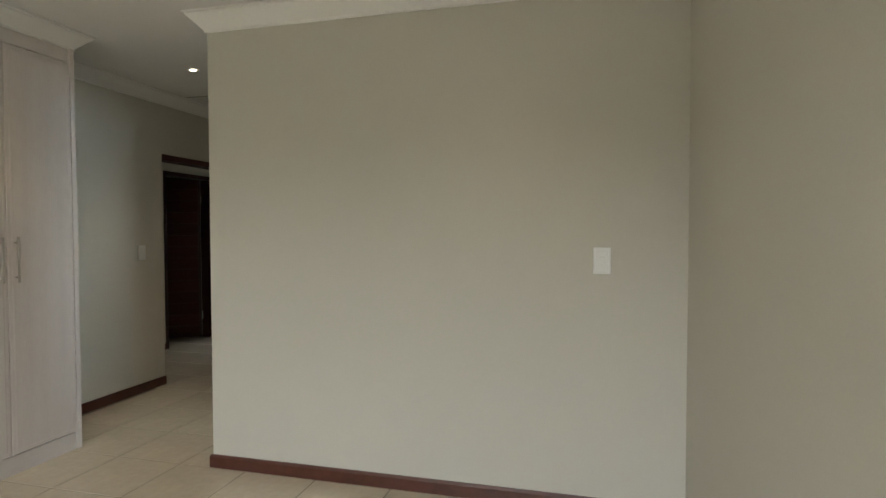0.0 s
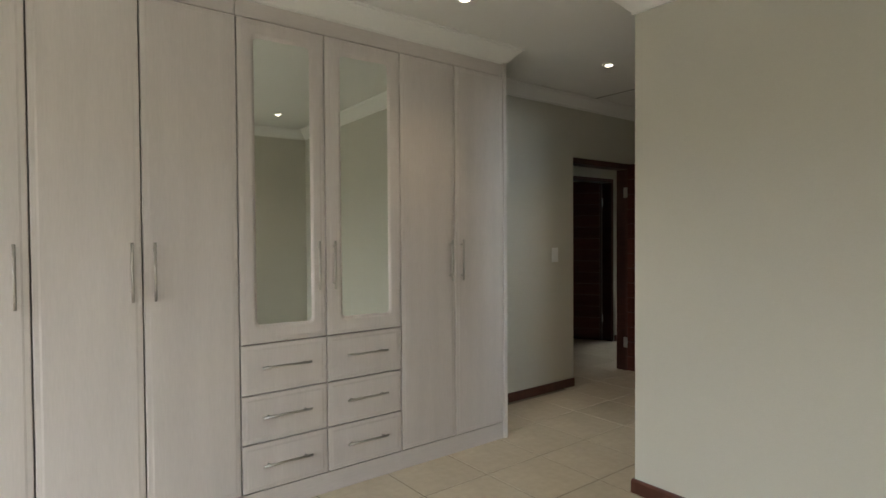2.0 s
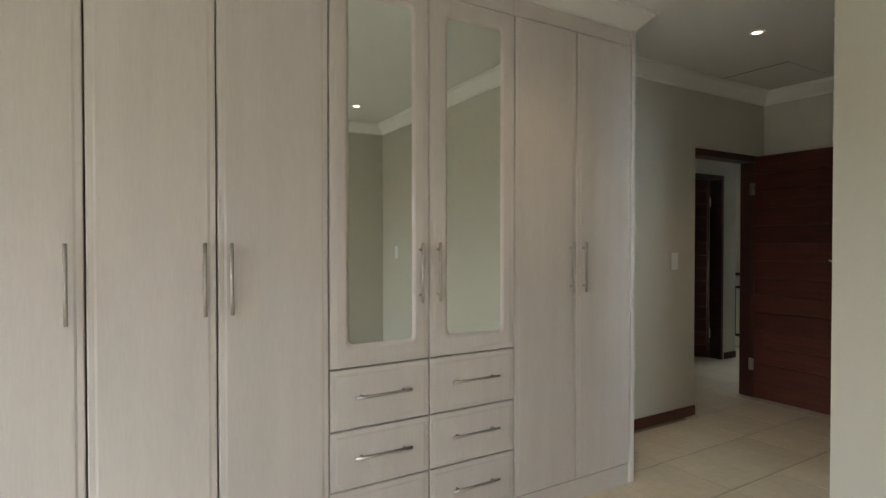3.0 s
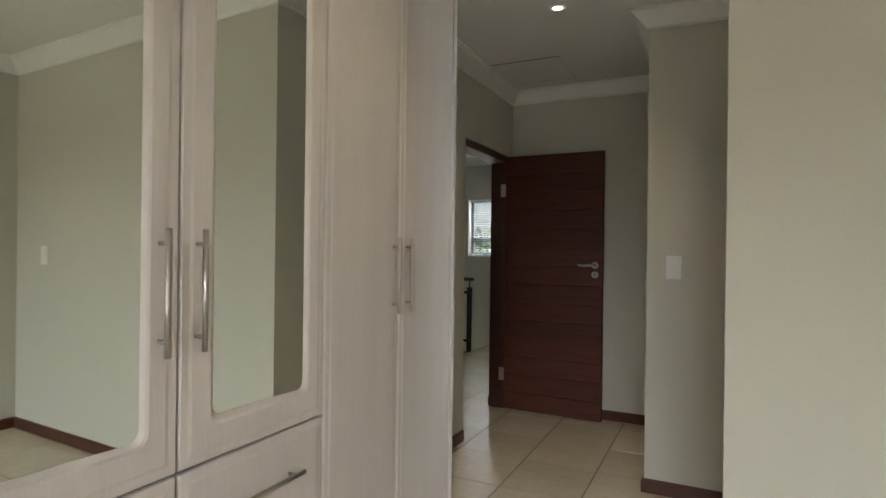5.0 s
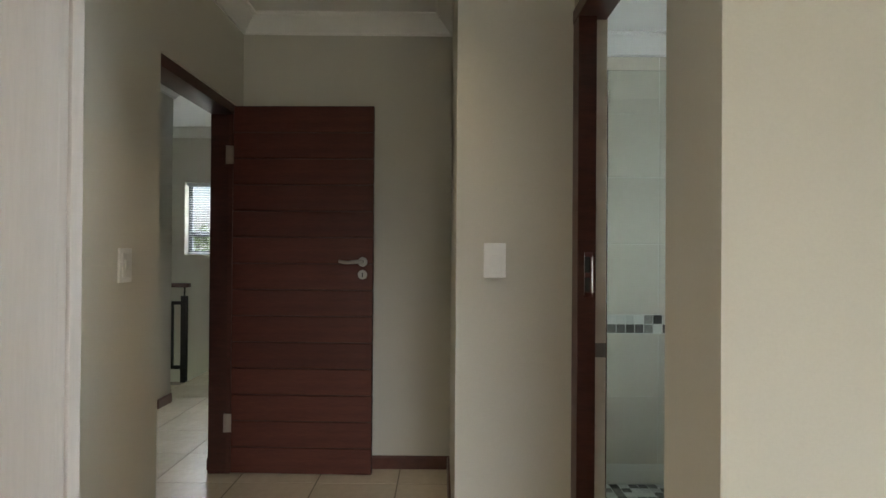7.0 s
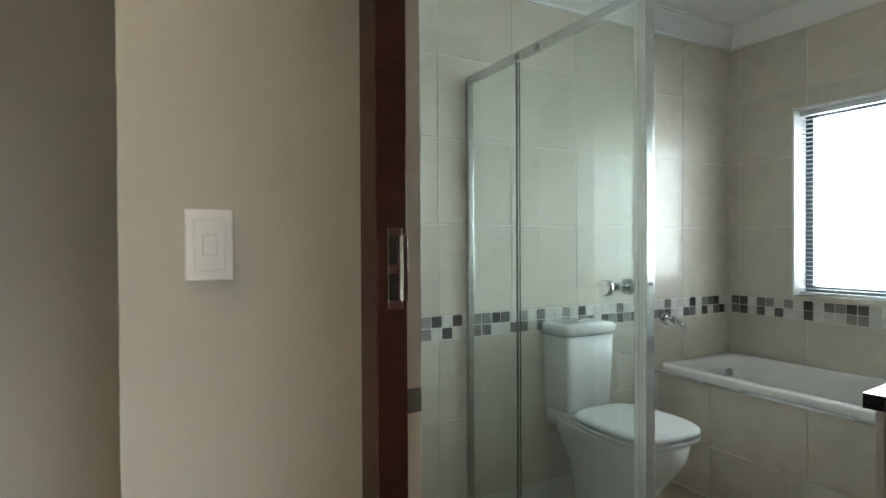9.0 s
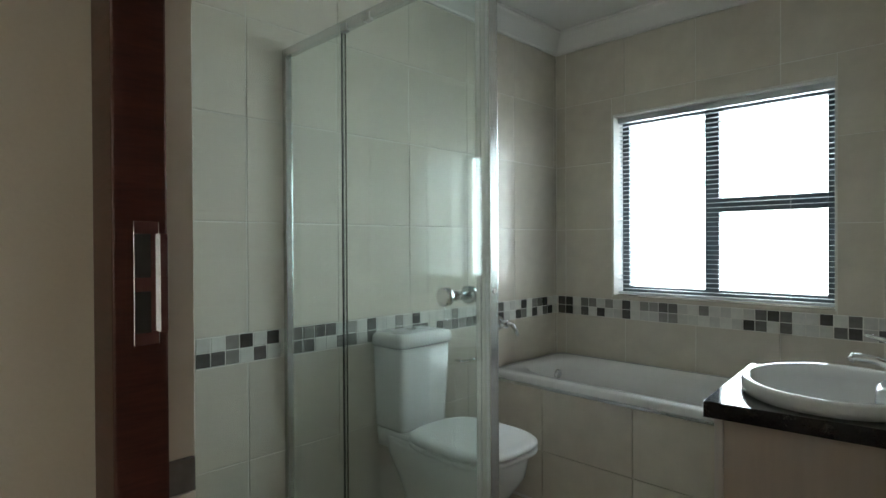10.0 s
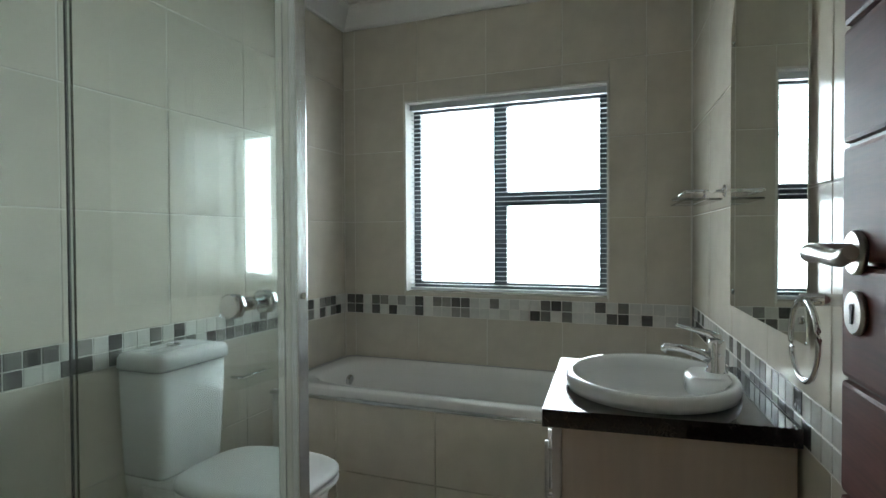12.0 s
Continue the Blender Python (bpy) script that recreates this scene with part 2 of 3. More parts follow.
# ceilings
structure(part("ceiling", boxes((-0.7, 3.7, -6.55, 0.0, CEIL, CEIL + 0.1), (-0.7, DOOR_X1, 0.0, 2.2, CEIL, CEIL + 0.1)), WHITE), "smooth white painted plasterboard ceiling", "ceiling")
structure(part("ceiling_bathroom", boxes((DOOR_X1, 3.85, -0.2, 1.98, B_CEIL, B_CEIL + 0.1)), WHITE), "smooth white bathroom ceiling", "ceiling")
structure(part("ceiling_landing", boxes((-3.75, -0.7, 0.55, 5.15, CEIL, CEIL + 0.1)), WHITE), "smooth white landing ceiling", "ceiling")

# cornices and skirtings
COVE = [(0, -0.10), (0.012, -0.10), (0.014, -0.088), (0.022, -0.080), (0.038, -0.062), (0.060, -0.038), (0.078, -0.022), (0.082, -0.012), (0.095, -0.010), (0.095, 0), (0, 0)]
structure(part("cornice", sweep([(RIGHT_X, -6.4), (RIGHT_X, WALL_A), (WA_X, WALL_A), (WA_X, -0.07), (DOOR_X0, -0.07), (DOOR_X0, SW_Y), (SW_X, SW_Y), (SW_X, END_Y), (HALL_X, END_Y), (HALL_X, CUP_Y1), (0.0, CUP_Y1), (0.0, CUP_Y0), (HALL_X, CUP_Y0), (HALL_X, -6.4)],
                                [(d, CEIL + z) for d, z in COVE], closed=True), CORNICE), "white coved plaster cornice under the ceiling", "cornice")
structure(part("cornice_landing", sweep([(-0.7, 0.7), (-0.7, 5.0), (-3.6, 5.0), (-3.6, 3.42), (-1.6, 3.42), (-1.6, 0.7)], [(d, CEIL + z) for d, z in COVE], closed=True), CORNICE),
          "white coved plaster cornice on the landing", "cornice")
structure(part("cornice_bathroom", sweep([(1.22, right_y(1.22)), (B_WIN, right_y(B_WIN)), (B_WIN, B_LEFT), (1.22, B_LEFT)], [(d, B_CEIL + z) for d, z in COVE], closed=True), CORNICE),
          "white coved plaster cornice in the bathroom", "cornice")
SKIRT_P = [(0, 0.0), (0.015, 0.0), (0.015, 0.06), (0.009, 0.072), (0, 0.072)]
for pts in ([(RIGHT_X, -6.4), (RIGHT_X, WALL_A), (WA_X, WALL_A), (WA_X, -0.085)], [(DOOR_X0 - 0.005, SW_Y), (SW_X, SW_Y), (SW_X, END_Y), (HALL_X, END_Y)], [(HALL_X, 1.115), (HALL_X, CUP_Y1 + 0.003)],
            [(-1.60, 3.42), (-1.60, 3.205)], [(-0.7, 2.005), (-0.7, 5.0), (-1.7, 5.0)], [(-1.60, 2.33), (-1.60, 0.7)]):
    structure(part("baseboard", sweep(pts, SKIRT_P), SKIRT), "dark reddish wooden skirting board", "skirting board")

# floors (slab and grout; the tiles are laid at the end of the file)
floor = structure(part("floor", boxes((-0.7, 3.7, -6.55, 0.1, -0.12, -0.002), (-0.7, 1.21, 0.1, 2.2, -0.12, -0.002)), GROUT), "glossy cream ceramic tile floor with grey joints", "floor")
floor_landing = structure(part("floor_landing", boxes((-1.78, -0.7, 0.7, 5.0, -0.12, -0.002), (-3.6, -1.78, 0.7, 4.12, -0.12, -0.002)), GROUT), "glossy cream tiled landing floor", "floor")
floor_bath = structure(part("floor_bathroom", boxes((1.21, 3.7, -0.2, 1.85, -0.12, -0.002)), GROUT), "cream tiled bathroom floor", "floor")

# ---- doors ----


def plank_leaf(parent, w, h=2.02, lever=True, group=""):
    """A leaf from the hinge at x = 0 along +x, its seen face towards -y, 40 mm thick."""
    part("leaf_core", box(0.0, w, 0.008, 0.032, 0.008, h), DARKWOOD, parent)
    part("stile", box(0.0, 0.025, 0.0, 0.04, 0.008, h, 0.002), DARKWOOD, parent)
    n = 14
    step = (h - 0.008) / n
    me = None
    for i in range(n):
        z = 0.008 + i * step
        if me is None:
            b = box(0.026, w, 0.0, 0.04, 0.0, step - 0.005, 0.006)
            ob = part("plank", b, PLANK, parent)
            me = ob.data
        else:
            ob = new("plank", me)
            ob.parent = parent
        ob.location = (0, 0, z)
    for side, y in ((-1, 0.0), (1, 0.04)):
        x = w - 0.055
        rose = part("rose", rod((x, y, 1.168), (x, y + side * 0.009, 1.168), 0.026, 24, bevel=0.002), STEEL, parent, "round brushed steel rose")
        yy = y + side * 0.052
        part("lever", tube([(x, y + side * 0.005, 1.168), (x, y + side * 0.04, 1.168), (x - 0.006, yy, 1.168), (x - 0.03, yy, 1.169), (x - 0.06, yy - side * 0.002, 1.165),
                            (x - 0.085, yy - side * 0.003, 1.164), (x - 0.105, yy - side * 0.002, 1.168), (x - 0.122, yy, 1.172)], 0.009, 12,
                           radii=[0.011, 0.011, 0.0115, 0.0105, 0.0095, 0.009, 0.0085, 0.007]), STEEL, rose, "curved brushed steel lever handle")
        esc = part("escutcheon", rod((x, y, 1.098), (x, y + side * 0.008, 1.098), 0.026, 24, bevel=0.002), STEEL, parent, "round steel keyhole plate")
        # keyhole is a raised dark shape, its inner shade given as colour
        key = rod((x, y + side * 0.004, 1.104), (x, y + side * 0.0095, 1.104), 0.0045, 12)
        box(x - 0.0025, x + 0.0025, min(y, y + side * 0.0095), max(y, y + side * 0.0095), 1.085, 1.104, bm=key)
        part("keyhole", key, SEAL_AND_HOLE, esc)
    for z in (0.28, 1.75):
        part("hinge", boxes((-0.012, 0.004, -0.006, 0.006, z - 0.05, z + 0.05), (0.0, 0.03, -0.002, 0.0, z - 0.05, z + 0.05)), STEEL, parent, "steel butt hinge")


d1 = thing("door_1", pose(-0.59, 1.952, 0.0, 0, 0, -1.5), "dark brown horizontal plank door standing open in the passage", "door")
d1["kind"] = "structure"
plank_leaf(d1, 0.80)
d2 = thing("door_2", pose(1.125, -0.034, 0.0, 0, 0, 4.8), "red-brown horizontal plank bathroom door standing open", "door")
d2["kind"] = "structure"
plank_leaf(d2, 0.75)
d3 = thing("door_3", pose(-1.725, 3.125, 0.0, 0, 0, 212), "dark wooden bedroom door across the landing, half open", "door")
d3["kind"] = "structure"
plank_leaf(d3, 0.74)


def door_frame(label, axis_boxes):
    fr = thing("door_frame", Matrix(), label, "door frame")
    fr["kind"] = "structure"
    for name, b in axis_boxes:
        part(name, box(*b, bevel=0.003), DARKWOOD, fr)
    return fr


door_frame("dark stained wooden frame of the passage door", [("jamb", (-0.69, -0.585, 1.118, 1.16, 0, 1.975)), ("jamb", (-0.69, -0.57, 1.958, 2.0, 0, 1.975)), ("head", (-0.69, -0.56, 1.118, 2.0, 1.975, 2.026))])
f2 = door_frame("dark stained wooden frame of the bathroom door", [("jamb", (DOOR_X0 - 0.004, 1.107, 0.766, 0.849, 0, 2.03)), ("jamb", (1.045, 1.12, -0.077, -0.034, 0, 2.03)), ("head", (DOOR_X0 - 0.006, 1.15, -0.077, 0.849, 2.03, 2.078))])
door_frame("dark stained wooden frame of the far bedroom door", [("jamb", (-1.73, -1.59, 2.34, 2.38, 0, 1.99)), ("jamb", (-1.73, -1.59, 3.132, 3.175, 0, 1.99)), ("head", (-1.73, -1.59, 2.34, 3.175, 1.99, 2.035))])
plate = part("strike_plate", boxes((1.067, 1.096, 0.7635, 0.766, 1.076, 1.226), (1.094, 1.104, 0.756, 0.766, 1.091, 1.211), bevel=0.0008), CHROME, f2, "chrome strike plate")
# thin dark plates paint the shade inside the latch openings
part("latch_hole", boxes((1.068, 1.086, 0.7628, 0.7636, 1.091, 1.141), (1.068, 1.086, 0.7628, 0.7636, 1.158, 1.211)), SEAL_AND_HOLE, plate)

# ---- wall switches ----


def light_switch(m, w=0.078, h=0.122, label=""):
    """Plate in the x-z plane, its face towards -y."""
    t = thing("light_switch", m, label, "light switch", "wall switches")
    part("plate", box(-w / 2, w / 2, -0.009, 0, -h / 2, h / 2, 0.004, 3), PLASTIC, t)
    part("surround", box(-w * 0.32, w * 0.32, -0.012, -0.008, -h * 0.36, h * 0.36, 0.002), PLASTIC, t)
    part("rocker", box(-0.012, 0.012, -0.016, -0.011, -0.018, 0.018, 0.002), PLASTIC, t)


light_switch(pose(3.134, WALL_A, 1.203), 0.08, 0.125, "white plastic light switch on the bare bedroom wall")
light_switch(pose(0.772, SW_Y, 1.196), label="white plastic light switch beside the bathroom door frame")
light_switch(pose(HALL_X, 0.87, 1.168, 0, 0, 90), label="white plastic light switch beside the passage door")

# ---- built-in cupboards ----
TOP, KICK = 2.367, 0.108


def bar_handle(parent, p, vertical, length=0.25):
    """A steel bar on two stand-offs, in front of a face at x = 0."""
    y, z = p
    a = length / 2
    h = part("handle", rod((0.044, y, z - a) if vertical else (0.044, y - a, z), (0.044, y, z + a) if vertical else (0.044, y + a, z), 0.0062, 14, bevel=0.001), STEEL, parent, "brushed steel bar handle")
    for s in (-1, 1):
        q = (y, z + s * a * 0.76) if vertical else (y + s * a * 0.76, z)
        part("standoff", rod((0.018, *q), (0.044, *q), 0.0048, 10), STEEL, h)
    return h


def slab(name, y0, y1, z0, z1, parent, material=LIMED):
    """A front 19 mm thick with a rounded, stepped edge."""
    g = 0.0027
    y0, y1, z0, z1 = y0 + g, y1 - g, z0 + g, z1 - g
    rings = []
    for x, i in ((-0.001, 0.0), (0.012, 0.0), (0.0155, 0.002), (0.0165, 0.005), (0.0165, 0.02), (0.0185, 0.028)):
        rings.append([(x, y0 + i, z0 + i), (x, y1 - i, z0 + i), (x, y1 - i, z1 - i), (x, y0 + i, z1 - i)])
    return part(name, loft(rings, smooth=False), material, parent)


def round_rect(y0, y1, z0, z1, r, x, n=6):
    out = []
    for cy, cz, a0 in ((y1 - r, z0 + r, -90), (y1 - r, z1 - r, 0), (y0 + r, z1 - r, 90), (y0 + r, z0 + r, 180)):
        for k in range(n):
            a = radians(a0 + 90 * k / (n - 1))
            out.append((x, cy + r * math.cos(a), cz + r * math.sin(a)))
    return out


def mirror_door(y0, y1, z0, z1, my0, my1, mz0, mz1, parent):
    g = 0.0027
    y0, y1, z0, z1 = y0 + g, y1 - g, z0 + g, z1 - g
    rings = [round_rect(y0, y1, z0, z1, 0.001, -0.001), round_rect(y0, y1, z0, z1, 0.001, 0.012), round_rect(y0 + 0.003, y1 - 0.003, z0 + 0.003, z1 - 0.003, 0.002, 0.0165),
             round_rect(y0 + 0.02, y1 - 0.02, z0 + 0.02, z1 - 0.02, 0.004, 0.0165), round_rect(y0 + 0.028, y1 - 0.028, z0 + 0.028, z1 - 0.028, 0.006, 0.0185),
             round_rect(my0 - 0.018, my1 + 0.018, mz0 - 0.018, mz1 + 0.018, 0.03, 0.0185), round_rect(my0 - 0.012, my1 + 0.012, mz0 - 0.012, mz1 + 0.012, 0.027, 0.016), round_rect(my0, my1, mz0, mz1, 0.022, 0.006), round_rect(my0, my1, mz0, mz1, 0.022, -0.003)]
    d = part("door", loft(rings, True, False, smooth=False), LIMED, parent)
    lean = math.tan(radians(1.5))     # the doors hang a little off true
    ring = [(0.0055 + (y - (my0 + my1) / 2) * lean, y, z) for _, y, z in round_rect(my0 - 0.004, my1 + 0.004, mz0 - 0.004, mz1 + 0.004, 0.022, 0)]
    part("mirror", loft([[(x - 0.002, y, z) for x, y, z in ring], ring], smooth=False), MIRROR, d, "silvered mirror panel")
    return d


def cupboard(y0, y1, label):
    c = thing("cupboard", Matrix(), label, "cupboard", "built-in bedroom cupboards")
    # carcass coloured dark so the gaps between fronts read as shaded
    part("carcass", box(HALL_X + 0.003, -0.009, y0 + 0.001, y1 - 0.001, KICK, TOP + 0.002), GAPDARK, c)
    part("plinth", box(HALL_X + 0.003, 0.008, y0 + 0.0005, y1 - 0.0005, 0.0, KICK - 0.004, 0.002), LIMED_H, c)
    part("filler", box(HALL_X + 0.003, 0.004, y0 + 0.0005, y1 - 0.0005, TOP + 0.004, CEIL - 0.095, 0.0015), LIMED_H, c)
    return c


HANDLE_Z = 1.188


def plain_pair(c, y0, ym, y1):
    """Two plain doors meeting at ym, their handles beside the meeting line."""
    for a, b, hy in ((y0, ym, ym - 0.043), (ym, y1, ym + 0.043)):
        bar_handle(slab("door", a, b, KICK, TOP, c), (hy, HANDLE_Z), True)


c1 = cupboard(-1.077, -0.274, "tall limed-wood cupboard with two plain doors")
plain_pair(c1, -1.077, -0.68, -0.274)
part("end_panel", box(HALL_X + 0.003, 0.018, -0.273, CUP_Y1, 0.0, CEIL - 0.095, 0.002), LIMED, c1)
c2 = cupboard(-1.982, -1.077, "limed-wood cupboard with mirrored doors over six drawers")
bar_handle(mirror_door(-1.982, -1.538, 0.82, TOP, -1.898, -1.622, 0.912, 2.282, c2), (-1.585, HANDLE_Z), True)
bar_handle(mirror_door(-1.538, -1.077, 0.82, TOP, -1.444, -1.160, 0.912, 2.282, c2), (-1.499, HANDLE_Z), True)
for a, b in ((-1.982, -1.538), (-1.538, -1.077)):
    for z0, z1 in ((KICK, 0.342), (0.342, 0.578), (0.578, 0.82)):
        bar_handle(slab("drawer", a, b, z0, z1, c2), ((a + b) / 2, (z0 + z1) / 2 + 0.008), False, 0.25)
c3 = cupboard(-2.77, -1.982, "tall limed-wood cupboard with two plain doors beside the mirrors")
plain_pair(c3, -2.77, -2.385, -1.982)
c4 = cupboard(CUP_Y0, -2.77, "tall limed-wood cupboard with two plain doors at the far end")
for a, b, hy in ((CUP_Y0, -3.17, -3.525), (-3.17, -2.77, -2.82)):
    bar_handle(slab("door", a, b, KICK, TOP, c4), (hy, HANDLE_Z), True)

# ---- ceiling fittings ----


def downlight(x, y, z=CEIL, watts=6.0):
    t = thing("downlight", pose(x, y, z), "small round recessed ceiling spot, switched on", "ceiling light", "recessed ceiling spots")
    n = 32
    prof = [(0.042, 0.0), (0.042, -0.004), (0.038, -0.007), (0.028, -0.006), (0.024, -0.002), (0.024, -0.0005)]
    part("bezel", loft([oval(0, 0, zz, r, r, n) for r, zz in prof], False, False), PLASTIC, t)
    part("lamp", loft([oval(0, 0, -0.0012, 0.024, 0.024, n), oval(0, 0, -0.0022, 0.022, 0.022, n), oval(0, 0, -0.004, 0.012, 0.012, n)]), LAMPGLOW, t, "glowing warm white lamp")
    s = new("spot_light", bpy.data.lights.new("spot_light", "SPOT"))
    s.data.energy, s.data.color, s.data.spot_size, s.data.spot_blend, s.data.shadow_soft_size = watts, (1.0, 0.80, 0.56), radians(95), 0.8, 0.03
    s.location = (x, y, z - 0.012)


downlight(0.208, 0.59, watts=20.0)
downlight(0.446, -0.954, watts=12.0)
downlight(2.79, -0.85)
# added spot, never in view, behind the start of the walk
downlight(2.70, -3.6)
hatch = thing("ceiling_hatch", pose(0, 0, 0), "white painted loft hatch set in the passage ceiling", "hatch")
part("panel", box(-0.44, 0.02, 1.32, 1.80, CEIL - 0.006, CEIL - 0.001, 0.001), WHITE, hatch)
# dark strips on the ceiling paint the shade of the hatch's joint
for y0, y1 in ((1.80, 1.812), (1.312, 1.32)):
    part("gap_shade_strip", box(-0.447, 0.027, y0, y1, CEIL - 0.003, CEIL - 0.001), GAPDARK, hatch)

# ---- windows ----


def blind(parent_m, w, z0, z1, label, pitch=0.0225, tilt=0.0):
    """A venetian blind hanging in the y-z plane about y = 0, its slats 25 mm deep in x."""
    t = thing("venetian_blind", parent_m, label, "blind")
    part("headrail", box(-0.014, 0.014, -w / 2, w / 2, z1 - 0.03, z1, 0.002), SLAT, t)
    part("bottom_rail", box(-0.012, 0.012, -w / 2, w / 2, z0, z0 + 0.014, 0.003), SLAT, t)
    me = None
    z = z0 + 0.03
    while z < z1 - 0.035:
        if me is None:
            b = bmesh.new()
            rows = [[b.verts.new((x, y, 0.0025 * (1 - (x / 0.0125) ** 2))) for x in (-0.0125, -0.005, 0.005, 0.0125)] for y in (-w / 2, w / 2)]
            for k in range(3):
                b.faces.new((rows[0][k], rows[0][k + 1], rows[1][k + 1], rows[1][k]))
            bmesh.ops.solidify(b, geom=b.faces[:], thickness=0.0006)
            ob = part("slat", b, SLAT, t)
            me = ob.data
        else:
            ob = new("slat", me)
            ob.parent = t
        ob.location = (0, 0, z)
        ob.rotation_euler = (0, radians(tilt), 0)
        z += pitch
    for y in (-w * 0.33, w * 0.33):
        part("cord", rod((0.0, y, z0), (0.0, y, z1), 0.0009, 6), SLAT, t)


w1 = thing("window_1", Matrix(), "dark grey aluminium casement window, bright with daylight", "window")
w1["kind"] = "structure"
X0, X1 = 3.705, 3.745
fr = part("window_frame", boxes((X0, X1, 0.506, 0.55, 0.922, 1.867), (X0, X1, 1.446, 1.484, 0.922, 1.867), (X0, X1, 0.55, 1.446, 0.922, 0.968), (X0, X1, 0.55, 1.446, 1.829, 1.867), bevel=0.002), WINALU, w1)
part("mullion", box(X0 - 0.004, X1, 0.988, 1.053, 0.965, 1.832, 0.002), WINALU, fr)
part("transom", box(X0 - 0.006, X1, 0.548, 0.990, 1.345, 1.41, 0.002), WINALU, fr)
for y0, y1, z0, z1 in ((1.053, 1.446, 0.968, 1.829), (0.55, 0.988, 0.968, 1.345), (0.55, 0.988, 1.41, 1.829)):
    p = part("pane", box(3.722, 3.727, y0 - 0.004, y1 + 0.004, z0 - 0.004, z1 + 0.004), PANE, w1, "clear glass pane")
    p.visible_shadow = False
part("window_sill", boxes((B_WIN + 0.0, 3.71, 0.506, 1.484, 0.904, 0.924)), WALLTILE, w1)
part("reveal", boxes((B_WIN + 0.004, 3.71, 0.494, 0.508, 0.922, 1.872), (B_WIN + 0.004, 3.71, 1.482, 1.496, 0.922, 1.872), (B_WIN + 0.004, 3.71, 0.494, 1.496, 1.865, 1.879)), WHITE, w1)
blind(pose(3.655, 0.995, 0), 0.965, 0.928, 1.864, "open grey venetian blind in the bathroom window")

w2 = thing("window_2", Matrix(), "small dark framed stairwell window looking out on trees", "window")
w2["kind"] = "structure"
fr = part("window_frame", boxes((-2.22, -2.175, 5.09, 5.13, 1.18, 1.97), (-1.365, -1.32, 5.09, 5.13, 1.18, 1.97), (-2.175, -1.365, 5.09, 5.13, 1.18, 1.22), (-2.175, -1.365, 5.09, 5.13, 1.93, 1.97), bevel=0.002), WINALU, w2)
part("transom", box(-2.175, -1.365, 5.085, 5.13, 1.38, 1.435, 0.002), WINALU, fr)
for z0, z1 in ((1.216, 1.384), (1.431, 1.934)):
    p = part("pane", box(-2.178, -1.362, 5.105, 5.11, z0, z1), PANE, w2, "clear glass pane")
    p.visible_shadow = False
blind(pose(-1.77, 5.045, 0, 0, 0, 90), 0.89, 1.19, 1.965, "open pale venetian blind in the stairwell window", 0.026)

# ---- landing balustrade ----
rail = thing("balustrade", Matrix(), "black steel stair balustrade with a wooden handrail", "railing")
part("newel_post", box(-1.835, -1.785, 4.09, 4.14, -0.004, 0.80, 0.004), BLACKMETAL, rail)
part("support", rod((-1.81, 4.115, 0.80), (-1.81, 4.115, 0.885), 0.008), BLACKMETAL, rail)
part("handrail", box(-3.4, -1.76, 4.085, 4.145, 0.88, 0.92, 0.012, 3), DARKWOOD, rail, "dark wooden handrail")
part("top_bar", box(-3.4, -1.835, 4.10, 4.13, 0.72, 0.75), BLACKMETAL, rail)
part("bottom_bar", box(-3.4, -1.835, 4.10, 4.13, 0.12, 0.15), BLACKMETAL, rail)
x = -1.92
while x > -3.35:
    part("baluster", box(x - 0.01, x + 0.01, 4.105, 4.125, 0.15, 0.72), BLACKMETAL, rail)
    x -= 0.10

# ---- outside ----
structure(part("ground", boxes((-300, 300, -300, 300, -3.1, -3.0)), GROUND), "flat garden ground below the windows", "ground")


def tree(x, y, h, seed):
    rnd = random.Random(seed)
    t = thing("tree", pose(x, y, -3.0), "leafy green garden tree seen through the window", "tree", "garden trees")
    trunk = rod((0, 0, 0), (0.1, 0, h * 0.55), 0.16, 10, 0.09)
    for k in range(7):
        a = k * 0.9
        rod((0.05, 0, h * (0.3 + 0.035 * k)), (math.cos(a) * 1.2, math.sin(a) * 1.2, h * (0.55 + 0.05 * k)), 0.05, 6, 0.015, bm=trunk)
    part("trunk", trunk, BARK, t)
    verts, faces = [], []
    lobes = [Vector((rnd.gauss(0, 0.9), rnd.gauss(0, 0.9), h * rnd.uniform(0.5, 0.95))) for _ in range(22)]
    for _ in range(5200):
        c = rnd.choice(lobes) + Vector((rnd.gauss(0, 0.42), rnd.gauss(0, 0.42), rnd.gauss(0, 0.32)))
        u = Vector((rnd.gauss(0, 1), rnd.gauss(0, 1), rnd.gauss(0, 1))).normalized() * 0.09
        v = u.cross(Vector((rnd.gauss(0, 1), rnd.gauss(0, 1), rnd.gauss(0, 1)))).normalized() * 0.045
        i = len(verts)
        verts += [c - u, c + v, c + u, c - v]
        faces.append((i, i + 1, i + 2, i + 3))
    me = bpy.data.meshes.new("crown")
    me.from_pydata([tuple(v) for v in verts], [], faces)
    me.materials.append(LEAF)
    new("crown", me).parent = t


tree(-4.6, 15.0, 5.0, 3)
tree(-2.4, 16.5, 4.4, 5)

# ---- bathroom: bath ----
RIM = 0.58
bath = thing("bathtub", pose(0, 0, 0), "white acrylic bath set in a cream tiled surround", "bathtub")
cx, cy = 3.30, (right_y(3.3) + B_LEFT) / 2
hx, hy = 0.305, 0.835


def rect_ring(z, hx_, hy_, n=48):
    return oval(cx, cy, z, hx_, hy_, n, power=14)


